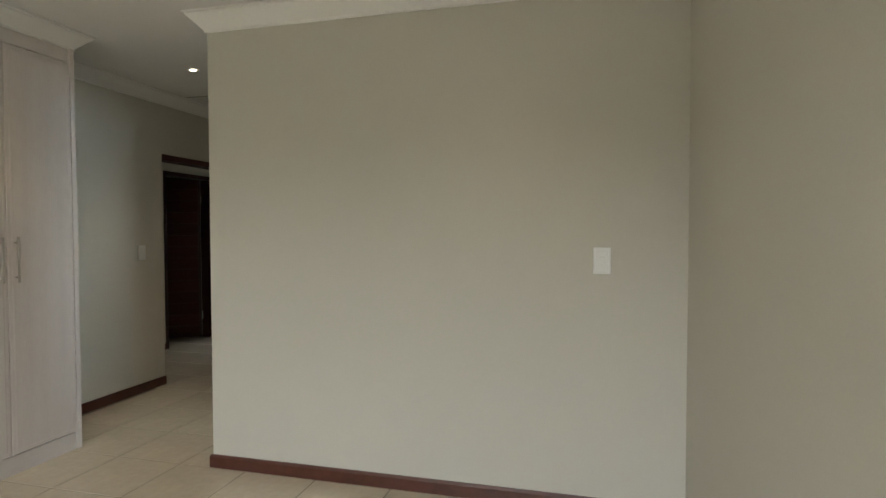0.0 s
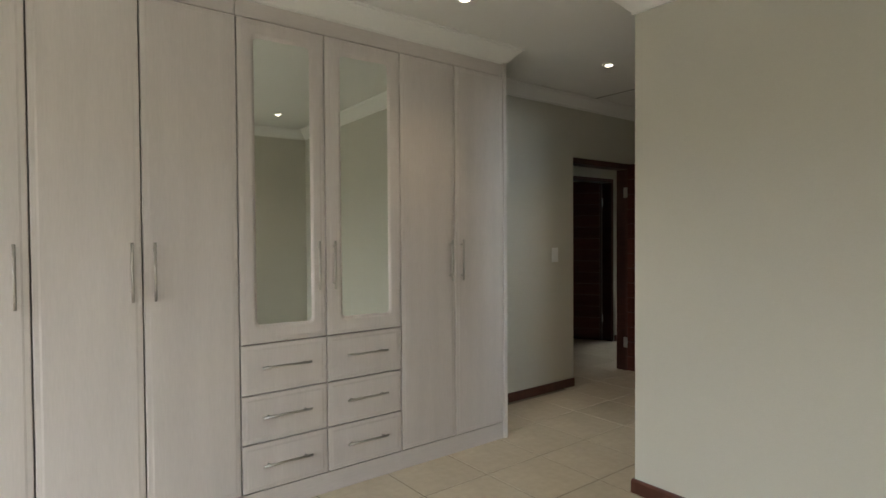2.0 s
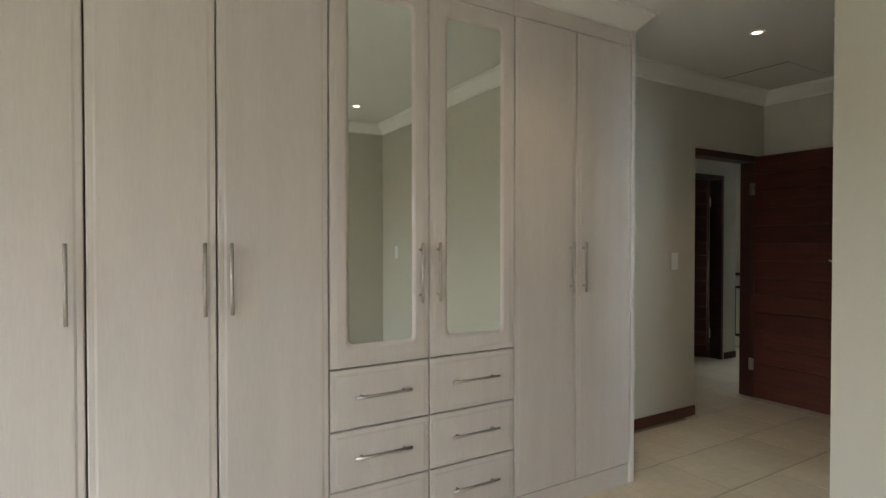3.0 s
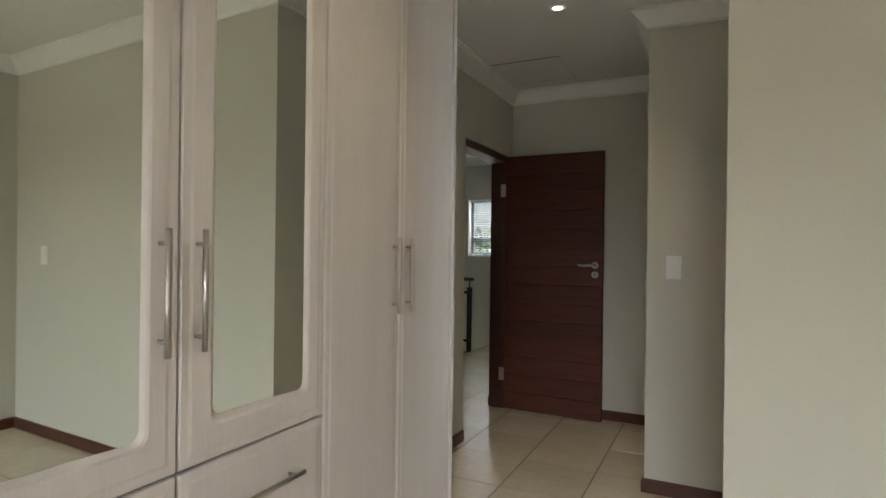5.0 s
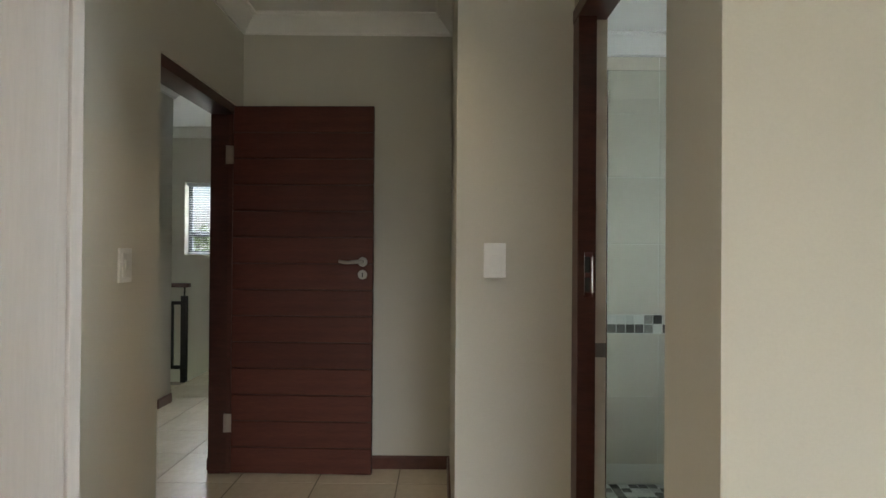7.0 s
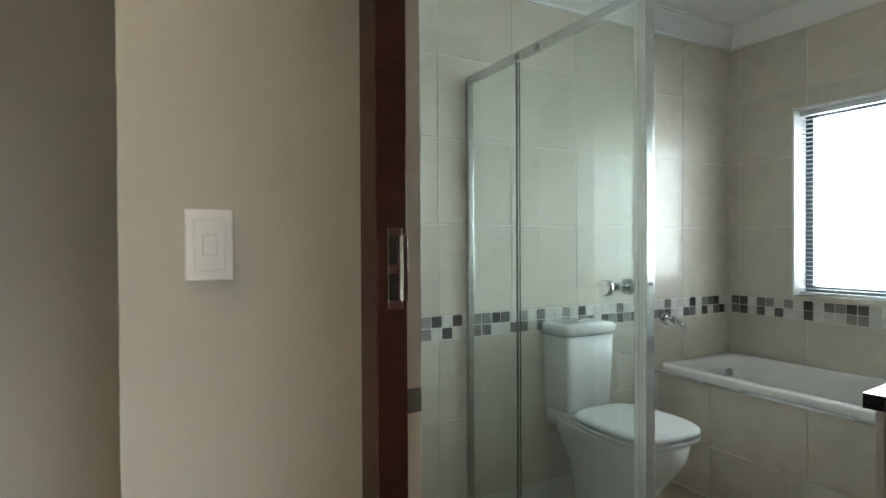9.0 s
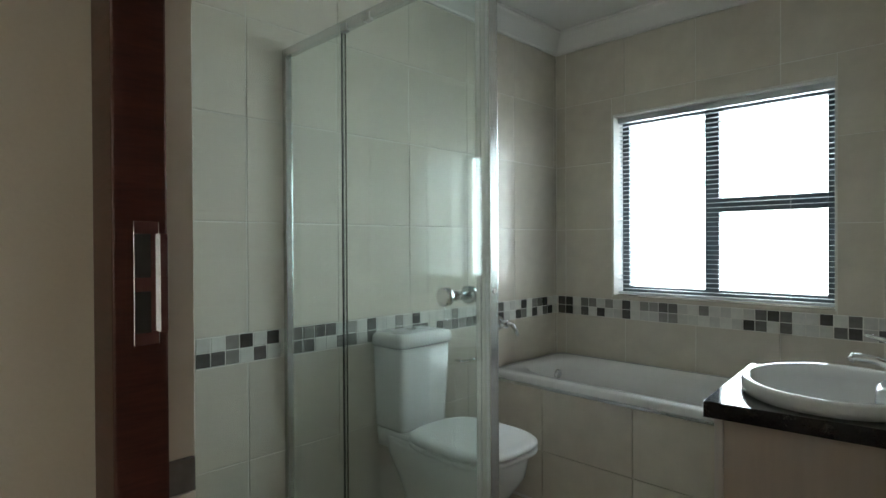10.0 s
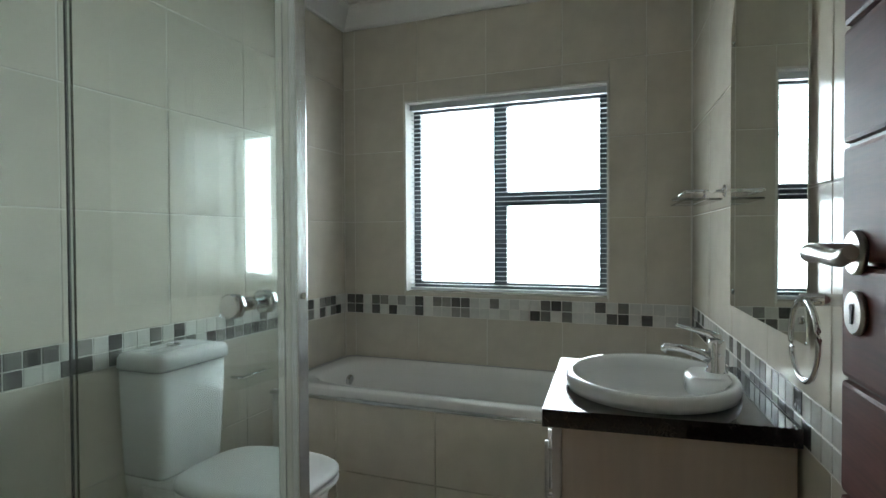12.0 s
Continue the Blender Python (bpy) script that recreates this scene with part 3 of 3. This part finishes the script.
rings = [rect_ring(RIM - 0.03, hx + 0.012, hy), rect_ring(RIM - 0.006, hx + 0.014, hy), rect_ring(RIM, hx + 0.008, hy), rect_ring(RIM, hx - 0.03, hy - 0.03)]
rings += [oval(cx, cy, z, a, b, 48, pw) for z, a, b, pw in ((RIM, 0.265, 0.755, 4.5), (RIM - 0.012, 0.252, 0.742, 4.2), (RIM - 0.05, 0.24, 0.72, 4.0), (RIM - 0.2, 0.215, 0.66, 3.6), (RIM - 0.34, 0.19, 0.58, 3.2), (RIM - 0.38, 0.14, 0.5, 3.0))]
part("tub", loft(rings, False, True), ACRYLIC, bath)
of = part("overflow", rod((3.33, 1.662, 0.525), (3.33, 1.645, 0.522), 0.024, 20, bevel=0.003), CHROME, bath, "round chrome overflow")
part("surround", box(2.988, 3.60, right_y(3.0) + 0.002, B_LEFT - 0.004, 0.0, RIM - 0.39), WGROUT, bath)
part("apron_backing", box(2.990, 3.012, right_y(3.0) + 0.002, B_LEFT - 0.004, RIM - 0.39, RIM - 0.032), WGROUT, bath)
part("edge_trim", box(2.972, 2.984, right_y(3.0) + 0.004, B_LEFT - 0.004, RIM - 0.045, RIM - 0.031, 0.002), ALU, bath)
me = None
for r, (z0, z1) in enumerate(((0.02, 0.25), (0.253, RIM - 0.047))):
    for k, (y0, y1) in enumerate(((0.155, 0.62), (0.623, 1.075), (1.078, 1.51), (1.513, 1.80))):
        part("tile", box(2.981, 2.991, y0, y1, z0, z1, 0.0015, 1), WALLTILE, bath)

tapb = thing("bath_tap", pose(3.05, B_LEFT - 0.012, 0.80), "chrome wall-mounted bath mixer tap", "tap")
part("wall_plate", rod((0, 0.0, 0), (0, -0.012, 0), 0.036, 28, bevel=0.003), CHROME, tapb)
part("body", rod((0, -0.012, 0), (0, -0.06, 0), 0.022, 20, bevel=0.004), CHROME, tapb)
part("lever", tube([(0, -0.05, 0.005), (0.02, -0.075, -0.005), (0.035, -0.085, -0.03), (0.045, -0.09, -0.06)], 0.01, 10, radii=[0.014, 0.013, 0.011, 0.009]), CHROME, tapb)

# ---- bathroom: toilet ----
wc = thing("toilet", pose(2.385, B_LEFT - 0.012, 0.0), "white porcelain close-coupled toilet with closed lid", "toilet")
rr = lambda z, hw, y0, y1, pw=9: oval(0, (y0 + y1) / 2, z, hw, (y1 - y0) / 2, 56, pw)
part("tank", loft([rr(0.47, 0.118, -0.165, 0), rr(0.48, 0.124, -0.172, 0), rr(0.62, 0.132, -0.178, 0), rr(0.795, 0.138, -0.182, 0)]), PORCELAIN, wc)
lid = part("tank_lid", loft([rr(0.798, 0.140, -0.186, 0), rr(0.803, 0.146, -0.192, 0), rr(0.832, 0.146, -0.192, 0), rr(0.845, 0.138, -0.184, -0.006), rr(0.850, 0.11, -0.155, -0.03)]), PORCELAIN, wc)
part("flush_button", rod((0, -0.09, 0.848), (0, -0.09, 0.857), 0.021, 24, bevel=0.002), CHROME, lid)
part("bowl", loft([oval(0, -0.30, 0.0, 0.10, 0.20, 40, 2.6), oval(0, -0.30, 0.05, 0.092, 0.19, 40, 2.6), oval(0, -0.29, 0.2, 0.10, 0.2, 40, 2.4), oval(0, -0.31, 0.30, 0.135, 0.26, 40, 2.3),
                   oval(0, -0.32, 0.38, 0.168, 0.305, 40, 2.3), oval(0, -0.325, 0.443, 0.176, 0.310, 40, 2.4), oval(0, -0.325, 0.452, 0.168, 0.303, 40, 2.4)]), PORCELAIN, wc)
part("cistern_shelf", loft([rr(0.40, 0.120, -0.26, 0), rr(0.455, 0.125, -0.25, 0), rr(0.470, 0.120, -0.235, 0)]), PORCELAIN, wc)
seat_ring = lambda z, k: oval(0, -0.42, z + 0.018, 0.186 * k, 0.222 * k, 44, 3.2)
part("seat", loft([seat_ring(0.436, 0.96), seat_ring(0.439, 1.0), seat_ring(0.449, 1.0), seat_ring(0.453, 0.975)]), PLASTIC, wc)
part("seat_lid", loft([seat_ring(0.456, 0.97), seat_ring(0.459, 1.0), seat_ring(0.472, 1.0), seat_ring(0.480, 0.95), seat_ring(0.484, 0.8)]), PLASTIC, wc)
part("hinge_bar", box(-0.09, 0.09, -0.24, -0.205, 0.455, 0.485, 0.008, 3), PLASTIC, wc)

hold = thing("paper_holder", pose(2.80, B_LEFT - 0.012, 0.66), "thin chrome toilet paper holder bar", "paper holder")
part("bracket", rod((-0.06, 0, 0), (-0.06, -0.05, 0), 0.006, 12), CHROME, hold)
part("bar", rod((-0.065, -0.05, 0), (0.075, -0.05, 0.004), 0.0045, 12), CHROME, hold)

# ---- bathroom: shower ----
GX, GY, GT = 1.88, 0.895, 1.885
sh = thing("shower_enclosure", Matrix(), "clear glass shower cubicle with chrome frame and door knob", "shower")
part("return_panel", box(1.178, GX - 0.012, GY - 0.003, GY + 0.003, 0.06, GT), SHOWERGLASS, sh, "clear greenish fixed glass panel").visible_shadow = False
part("fixed_panel", box(GX - 0.003, GX + 0.003, 1.469, B_LEFT - 0.014, 0.085, GT - 0.02), SHOWERGLASS, sh, "clear greenish narrow glass panel").visible_shadow = False
dr = part("door", box(GX - 0.010, GX - 0.004, GY + 0.028, 1.477, 0.095, GT - 0.022), SHOWERGLASS, sh, "clear greenish glass door")
dr.visible_shadow = False
part("door_edge_strip", box(GX - 0.013, GX - 0.001, GY + 0.018, GY + 0.034, 0.09, GT - 0.015, 0.002), ALU, dr)
part("edge_seal", box(GX - 0.011, GX - 0.003, 1.476, 1.481, 0.09, GT - 0.02), SEAL_AND_HOLE, dr)
kn = part("knob", rod((GX - 0.062, 0.995, 1.068), (GX - 0.04, 0.995, 1.068), 0.023, 24, bevel=0.003), CHROME, dr, "round chrome door knob")
part("knob_shaft", rod((GX - 0.042, 0.995, 1.068), (GX + 0.03, 0.995, 1.068), 0.013, 16), CHROME, kn)
part("inner_knob", rod((GX + 0.028, 0.995, 1.068), (GX + 0.05, 0.995, 1.068), 0.023, 24, bevel=0.003), CHROME, kn)
part("corner_post", box(GX - 0.016, GX + 0.016, GY - 0.016, GY + 0.016, 0.05, GT + 0.005, 0.003), ALU, sh, "polished aluminium corner post")
part("wall_channel", box(GX - 0.014, GX + 0.014, B_LEFT - 0.026, B_LEFT - 0.001, 0.07, GT, 0.002), ALU, sh)
part("wall_channel", box(1.167, 1.181, GY - 0.012, GY + 0.012, 0.05, GT, 0.002), ALU, sh)
part("top_rail", box(GX - 0.014, GX + 0.014, GY + 0.016, B_LEFT - 0.026, GT - 0.028, GT, 0.002), ALU, sh)
part("bottom_rail", box(GX - 0.014, GX + 0.014, GY + 0.016, B_LEFT - 0.026, 0.066, 0.088, 0.002), ALU, sh)
part("bottom_rail", box(1.18, GX - 0.016, GY - 0.010, GY + 0.010, 0.05, 0.066, 0.002), ALU, sh)
for y in (1.36, 1.475):
    part("pivot_block", box(GX - 0.02, GX + 0.005, y - 0.03, y + 0.0, GT - 0.035, GT - 0.012, 0.003), STEEL, sh)
part("post_screw", rod((GX - 0.0, GY - 0.016, 1.085), (GX - 0.0, GY - 0.019, 1.085), 0.006, 12), STEEL, sh)
hob = thing("shower_kerb", Matrix(), "low cream tiled kerb under the shower glass", "kerb")
part("kerb", box(GX - 0.05, GX + 0.05, GY - 0.04, B_LEFT - 0.001, -0.004, 0.066, 0.003), WALLTILE, hob)
part("kerb", box(1.168, GX - 0.05, GY - 0.04, GY + 0.04, -0.004, 0.05, 0.003), WALLTILE, hob)

# ---- bathroom: vanity ----
VX0, VX1, VY1, VZ = 2.163, 2.672, 0.505, 0.84
vy0 = 0.038
VAN = pose(VX0, VY1, 0, 0, 0, TILT) @ pose(-VX0, -VY1, 0)     # square to the mirror wall
top = thing("worktop", VAN, "polished black granite vanity top", "worktop")
BCX, BCY, BRX, BRY = 2.41, 0.282, 0.222, 0.190
n = 64
outer, inner = [], []
for i in range(n):
    a = 2 * math.pi * i / n
    c, s = math.cos(a), math.sin(a)
    inner.append((BCX + BRX * 0.93 * c, BCY + BRY * 0.93 * s))
    tx = ((VX1 if c > 0 else VX0) - BCX) / c if abs(c) > 1e-6 else 1e9
    ty = ((VY1 if s > 0 else vy0) - BCY) / s if abs(s) > 1e-6 else 1e9
    k = min(tx, ty)
    outer.append((BCX + k * c, BCY + k * s))
for corner in ((VX0, vy0), (VX0, VY1), (VX1, vy0), (VX1, VY1)):
    j = min(range(n), key=lambda q: (outer[q][0] - corner[0]) ** 2 + (outer[q][1] - corner[1]) ** 2)
    outer[j] = corner
T = 0.036
rings = [[(x, y, z) for x, y in pts] for pts, z in ((inner, VZ), (outer, VZ), (outer, VZ - T), (inner, VZ - T))]
part("slab", loft(rings + [rings[0]], False, False, smooth=False), GRANITE, top)
van = thing("vanity_cabinet", VAN, "pale wood-grain vanity cabinet under the basin", "cabinet")
part("side_panel", box(VX0 + 0.018, VX0 + 0.034, vy0 + 0.004, VY1 - 0.038, 0.0, VZ - T - 0.001, 0.001), VANWOOD, van)
part("side_panel", box(VX1 - 0.034, VX1 - 0.018, vy0 + 0.03, VY1 - 0.038, 0.0, VZ - T - 0.001, 0.001), VANWOOD, van)
part("bottom", box(VX0 + 0.035, VX1 - 0.035, vy0 + 0.03, VY1 - 0.04, 0.08, 0.096), VANWOOD, van)
for a, b in ((VX0 + 0.019, (VX0 + VX1) / 2 - 0.001), ((VX0 + VX1) / 2 + 0.001, VX1 - 0.019)):
    dd = part("door", box(a, b, VY1 - 0.036, VY1 - 0.018, 0.09, VZ - T - 0.006, 0.002), LIMED, van)
    hx_ = b - 0.04 if a < 2.3 else a + 0.04
    part("handle", rod((hx_, VY1 + 0.012, 0.55), (hx_, VY1 + 0.012, 0.70), 0.005, 12), STEEL, dd)
    for z in (0.57, 0.68):
        part("standoff", rod((hx_, VY1 - 0.018, z), (hx_, VY1 + 0.012, z), 0.004, 8), STEEL, dd)
basin = thing("basin", VAN @ pose(BCX, BCY, VZ), "white oval drop-in porcelain basin", "basin")
prof = ((0.93, 0.0005), (1.0, 0.0005), (1.012, 0.012), (1.0, 0.026), (0.965, 0.033), (0.92, 0.032), (0.87, 0.024), (0.83, 0.004), (0.76, -0.05), (0.6, -0.10), (0.35, -0.125), (0.08, -0.13))
part("bowl", loft([oval(0, 0.02 * (1 - k) if k < 0.9 else 0, z, BRX * k, BRY * k, 56) for k, z in prof], False, True), PORCELAIN, basin)
part("tap_ledge", loft([oval(0.0, -0.125, z, a, b, 36, 3) for z, a, b in ((0.0, 0.075, 0.05), (0.032, 0.07, 0.046), (0.038, 0.06, 0.038))]), PORCELAIN, basin)
part("overflow_hole", rod((0.0, -0.098, 0.012), (0.0, -0.090, 0.010), 0.009, 14), CHROME, basin)
part("waste", rod((0, 0.01, -0.131), (0, 0.01, -0.126), 0.02, 20), CHROME, basin)
tp = thing("basin_tap", VAN @ pose(BCX + 0.01, BCY - 0.145, VZ + 0.036), "chrome single-lever basin mixer tap", "tap")
part("body", loft([oval(0, 0, z, r, r, 24) for z, r in ((0, 0.024), (0.005, 0.025), (0.012, 0.020), (0.045, 0.018), (0.07, 0.019), (0.078, 0.014))]), CHROME, tp)
part("spout", tube([(0, 0.005, 0.03), (0, 0.04, 0.045), (0, 0.08, 0.055), (0, 0.108, 0.055), (0, 0.115, 0.045)], 0.01, 12, radii=[0.014, 0.012, 0.010, 0.009, 0.009]), CHROME, tp)
part("lever", tube([(0, -0.005, 0.078), (0, 0.015, 0.090), (0, 0.05, 0.099), (0, 0.088, 0.108)], 0.006, 10, radii=[0.012, 0.009, 0.006, 0.004]), CHROME, tp)

# ---- bathroom: on the mirror wall ----


def on_wall(x, z, off=0.0):
    return pose(x, right_y(x) + off, z, 0, 0, TILT)


mw = thing("wall_mirror", on_wall(2.50, 0, 0.004), "frameless wall mirror with clipped corners, screwed on", "mirror")
a, z0, z1, ch = 0.315, 0.995, 1.885, 0.12
shape = [(-a, z0), (a, z0), (a, z1 - ch), (a - 0.08, z1), (-a + 0.08, z1), (-a, z1 - ch)]
part("glass", loft([[(x, y, z) for x, z in shape] for y in (0.0, 0.005)], smooth=False), MIRROR, mw)
for x, z in ((-a + 0.03, z0 + 0.04), (a - 0.03, z0 + 0.04), (a - 0.03, 1.72), (-a + 0.03, 1.72)):
    part("screw", rod((x, 0.004, z), (x, 0.009, z), 0.007, 14), CHROME, mw)
sf = thing("glass_shelf", on_wall(2.90, 1.325), "small chrome and glass bathroom shelf", "shelf")
for x in (-0.0, 0.36):
    br = part("bracket", rod((x, 0, 0), (x, 0.012, 0), 0.018, 20, bevel=0.002), CHROME, sf)
    part("arm", rod((x, 0.01, 0), (x, 0.115, 0.0), 0.0055, 12), CHROME, br)
part("front_rail", rod((-0.0, 0.115, 0), (0.36, 0.115, 0), 0.004, 10), CHROME, sf)
part("shelf_pane", box(0.01, 0.35, 0.012, 0.12, -0.026, -0.020, 0.001), SHOWERGLASS, sf).visible_shadow = False
tr = thing("towel_ring", on_wall(1.97, 1.098), "round chrome towel ring", "towel ring")
part("mount", rod((0, 0, 0), (0, 0.01, 0), 0.02, 20, bevel=0.002), CHROME, tr)
part("stem", rod((0, 0.008, 0), (0, 0.085, 0), 0.009, 16, bevel=0.002), CHROME, tr)
ring = [(0.058 * math.sin(k * math.pi / 18), 0.078, -0.058 + 0.058 * math.cos(k * math.pi / 18)) for k in range(37)]
part("ring", tube(ring, 0.0042, 10), CHROME, tr)

# ---- laid pieces: wall tiles, mosaics, floor tiles ----


def laid(parent, name, material, size, places, bevel=0.0015):
    """Pieces of one size on one mesh; places are matrices; each piece lies in its x-z plane, its face towards -y at y = 0."""
    w, h = size
    b = bmesh.new()
    q = bevel
    back = [b.verts.new(p) for p in ((-w / 2, 0.009, -h / 2), (w / 2, 0.009, -h / 2), (w / 2, 0.009, h / 2), (-w / 2, 0.009, h / 2))]
    mid = [b.verts.new((v.co.x, q, v.co.z)) for v in back]
    face = [b.verts.new((v.co.x - math.copysign(q, v.co.x), 0.0, v.co.z - math.copysign(q, v.co.z))) for v in back]
    for lo, hi in ((back, mid), (mid, face)):
        for i in range(4):
            b.faces.new((lo[i], lo[(i + 1) % 4], hi[(i + 1) % 4], hi[i]))
    b.faces.new(face)
    me = None
    for m in places:
        if me is None:
            ob = part(name, b, material, parent)
            me = ob.data
        else:
            ob = new(name, me)
            ob.parent = parent
        ob.matrix_local = m


BAND0, BAND1 = 0.803, 0.901
ROWS = ((0.115, 0.470), (0.470, BAND0), (BAND1, 1.275), (1.275, 1.628), (1.628, 1.965), (1.965, 2.30))


def tile_wall(place, s0, s1, first, step, parent, skip=None):
    """Tiles along a wall from s0 to s1; place(s, z) gives the pose of a piece at s along the wall."""
    cuts = [s0]
    s = first
    while s < s1 - 0.02:
        if s > s0 + 0.02:
            cuts.append(s)
        s += step
    cuts.append(s1)
    sizes = {}
    lay = random.Random(len(cuts))
    for (z0, z1) in ROWS:
        for a, b in zip(cuts, cuts[1:]):
            for (a2, b2, z2, z3) in (skip(a, b, z0, z1) if skip else [(a, b, z0, z1)]):
                key = (round(b2 - a2 - 0.003, 4), round(z3 - z2 - 0.003, 4))
                if min(key) > 0.008:
                    sizes.setdefault(key, []).append(place((a2 + b2) / 2, (z2 + z3) / 2) @ pose(0, 0, 0, lay.gauss(0, 0.16), 0, lay.gauss(0, 0.16)))
    for key, places in sizes.items():
        laid(parent, "tile", WALLTILE, key, places)


def mosaic_band(place, s0, s1, parent, seed):
    rnd = random.Random(seed)
    sets = {0: [], 1: [], 2: []}
    w = 0.0487
    s = s0 + w / 2
    while s < s1 - w / 2 + 0.01:
        for z in (BAND0 + 0.0245, BAND0 + 0.0735):
            k = rnd.random()
            sets[0 if k < 0.26 else 1 if k < 0.44 else 2].append(place(s, z))
        s += w
    for k, m in ((0, MOS_DARK), (1, MOS_MID), (2, MOS_PALE)):
        laid(parent, "mosaic_tile", m, (w - 0.004, 0.0455), sets[k], 0.001)


WY0, WY1, WZ0, WZ1 = 0.499, 1.491, 0.917, 1.874


def window_hole(a, b, z0, z1):
    if b <= WY0 or a >= WY1 or z1 <= WZ0 or z0 >= WZ1:
        return [(a, b, z0, z1)]
    out = []
    if a < WY0:
        out.append((a, WY0, z0, z1))
    if b > WY1:
        out.append((WY1, b, z0, z1))
    lo, hi = max(a, WY0), min(b, WY1)
    if z0 < WZ0 - 0.01:
        out.append((lo, hi, z0, WZ0))
    if z1 > WZ1 + 0.01:
        out.append((lo, hi, WZ1, z1))
    return out


bwin, bleft, bmid = bpy.data.objects["wall_window"], bpy.data.objects["wall_bathroom_north"], bpy.data.objects["wall_middle"]
on_win = lambda s, z: pose(B_WIN, s, z, 0, 0, -90)
on_left = lambda s, z: pose(s, B_LEFT, z, 0, 0, 0)
on_right = lambda s, z: pose(s, right_y(s), z, 0, 0, 180 + TILT)
tile_wall(on_win, 0.168, B_LEFT, 0.345, 0.357, bwin, window_hole)
mosaic_band(on_win, 0.17, B_LEFT, bwin, 11)
tile_wall(on_left, 1.168, B_WIN, 1.365, 0.368, bleft)
mosaic_band(on_left, 1.168, B_WIN, bleft, 12)
structure(part("tile_backing", prism([(1.2, right_y(1.2) - 0.013), (B_WIN, right_y(B_WIN) - 0.013), (B_WIN, right_y(B_WIN) - 0.002), (1.2, right_y(1.2) - 0.002)], -0.004, B_CEIL), WGROUT, bmid), "", "")
tile_wall(on_right, 1.168, B_WIN, 1.365, 0.368, bmid)
mosaic_band(on_right, 1.168, B_WIN, bmid, 13)
bsw = bpy.data.objects["wall_switch"]
tile_wall(lambda s, z: pose(1.1655, s, z, 0, 0, 90), 0.86, B_LEFT, 1.2, 0.36, bsw)
for z0, z1, m in ((0.0, 0.865, WALLTILE), (0.867, 0.912, MOS_MID), (0.914, 2.07, WALLTILE)):
    part("tile", box(1.108, 1.152, 0.80, 0.849, z0, z1, 0.001, 1), m, bsw)

flat = lambda x, y, z=0.0, turn=0.0: pose(x, y, z, -90, 0, turn)


def lay_floor(parent, ox, oy, turn, step, keep, z=0.0):
    """Whole square tiles on a turned grid; keep(x, y) says which centres are laid; the walls stand on the cut ones."""
    c, sn = math.cos(radians(turn)), math.sin(radians(turn))
    places = []
    for i in range(-16, 17):
        for j in range(-16, 17):
            u, v = (i + 0.5) * step, (j + 0.5) * step
            x, y = ox + u * c - v * sn, oy + u * sn + v * c
            if keep(x, y):
                places.append(pose(x, y, z, -90, 0, turn))
    laid(parent, "tile", FLOORTILE, (step - 0.006, step - 0.006), places)


lay_floor(floor, 0.36, -0.74, 0.0, 0.43, lambda x, y: -0.68 < x < 3.6 and -6.5 < y < 2.2 and not (x > 1.15 and y > 0.1))
lay_floor(floor_landing, 0.36, -0.74, 0.0, 0.43, lambda x, y: -3.5 < x <= -0.68 and 0.8 < y < 5.0 and not (x < -1.78 and y > 4.0))
lay_floor(floor_bath, 1.21, 0.05, 0.0, 0.36, lambda x, y: 1.2 < x < 3.0 and 0 < y < 1.9 and not (x < 1.8 and y > 1.0), 0.003)
rnd = random.Random(21)
sets = {0: [], 1: [], 2: []}
shower_floor = structure(part("floor_shower", box(1.168, GX - 0.05, GY + 0.04, B_LEFT + 0.005, -0.003, 0.0075), WGROUT), "green-grey and white mosaic shower floor", "floor")
for i in range(12):
    for j in range(18):
        k = rnd.random()
        sets[0 if k < 0.22 else 1 if k < 0.48 else 2].append(pose(1.245 + i * 0.05, GY + 0.066 + j * 0.05, 0.0095, -90, 0, 0))
for k, m in ((0, MOS_DARK), (1, MOS_MID), (2, MOS_PALE)):
    laid(shower_floor, "mosaic_tile", m, (0.046, 0.046), sets[k], 0.001)
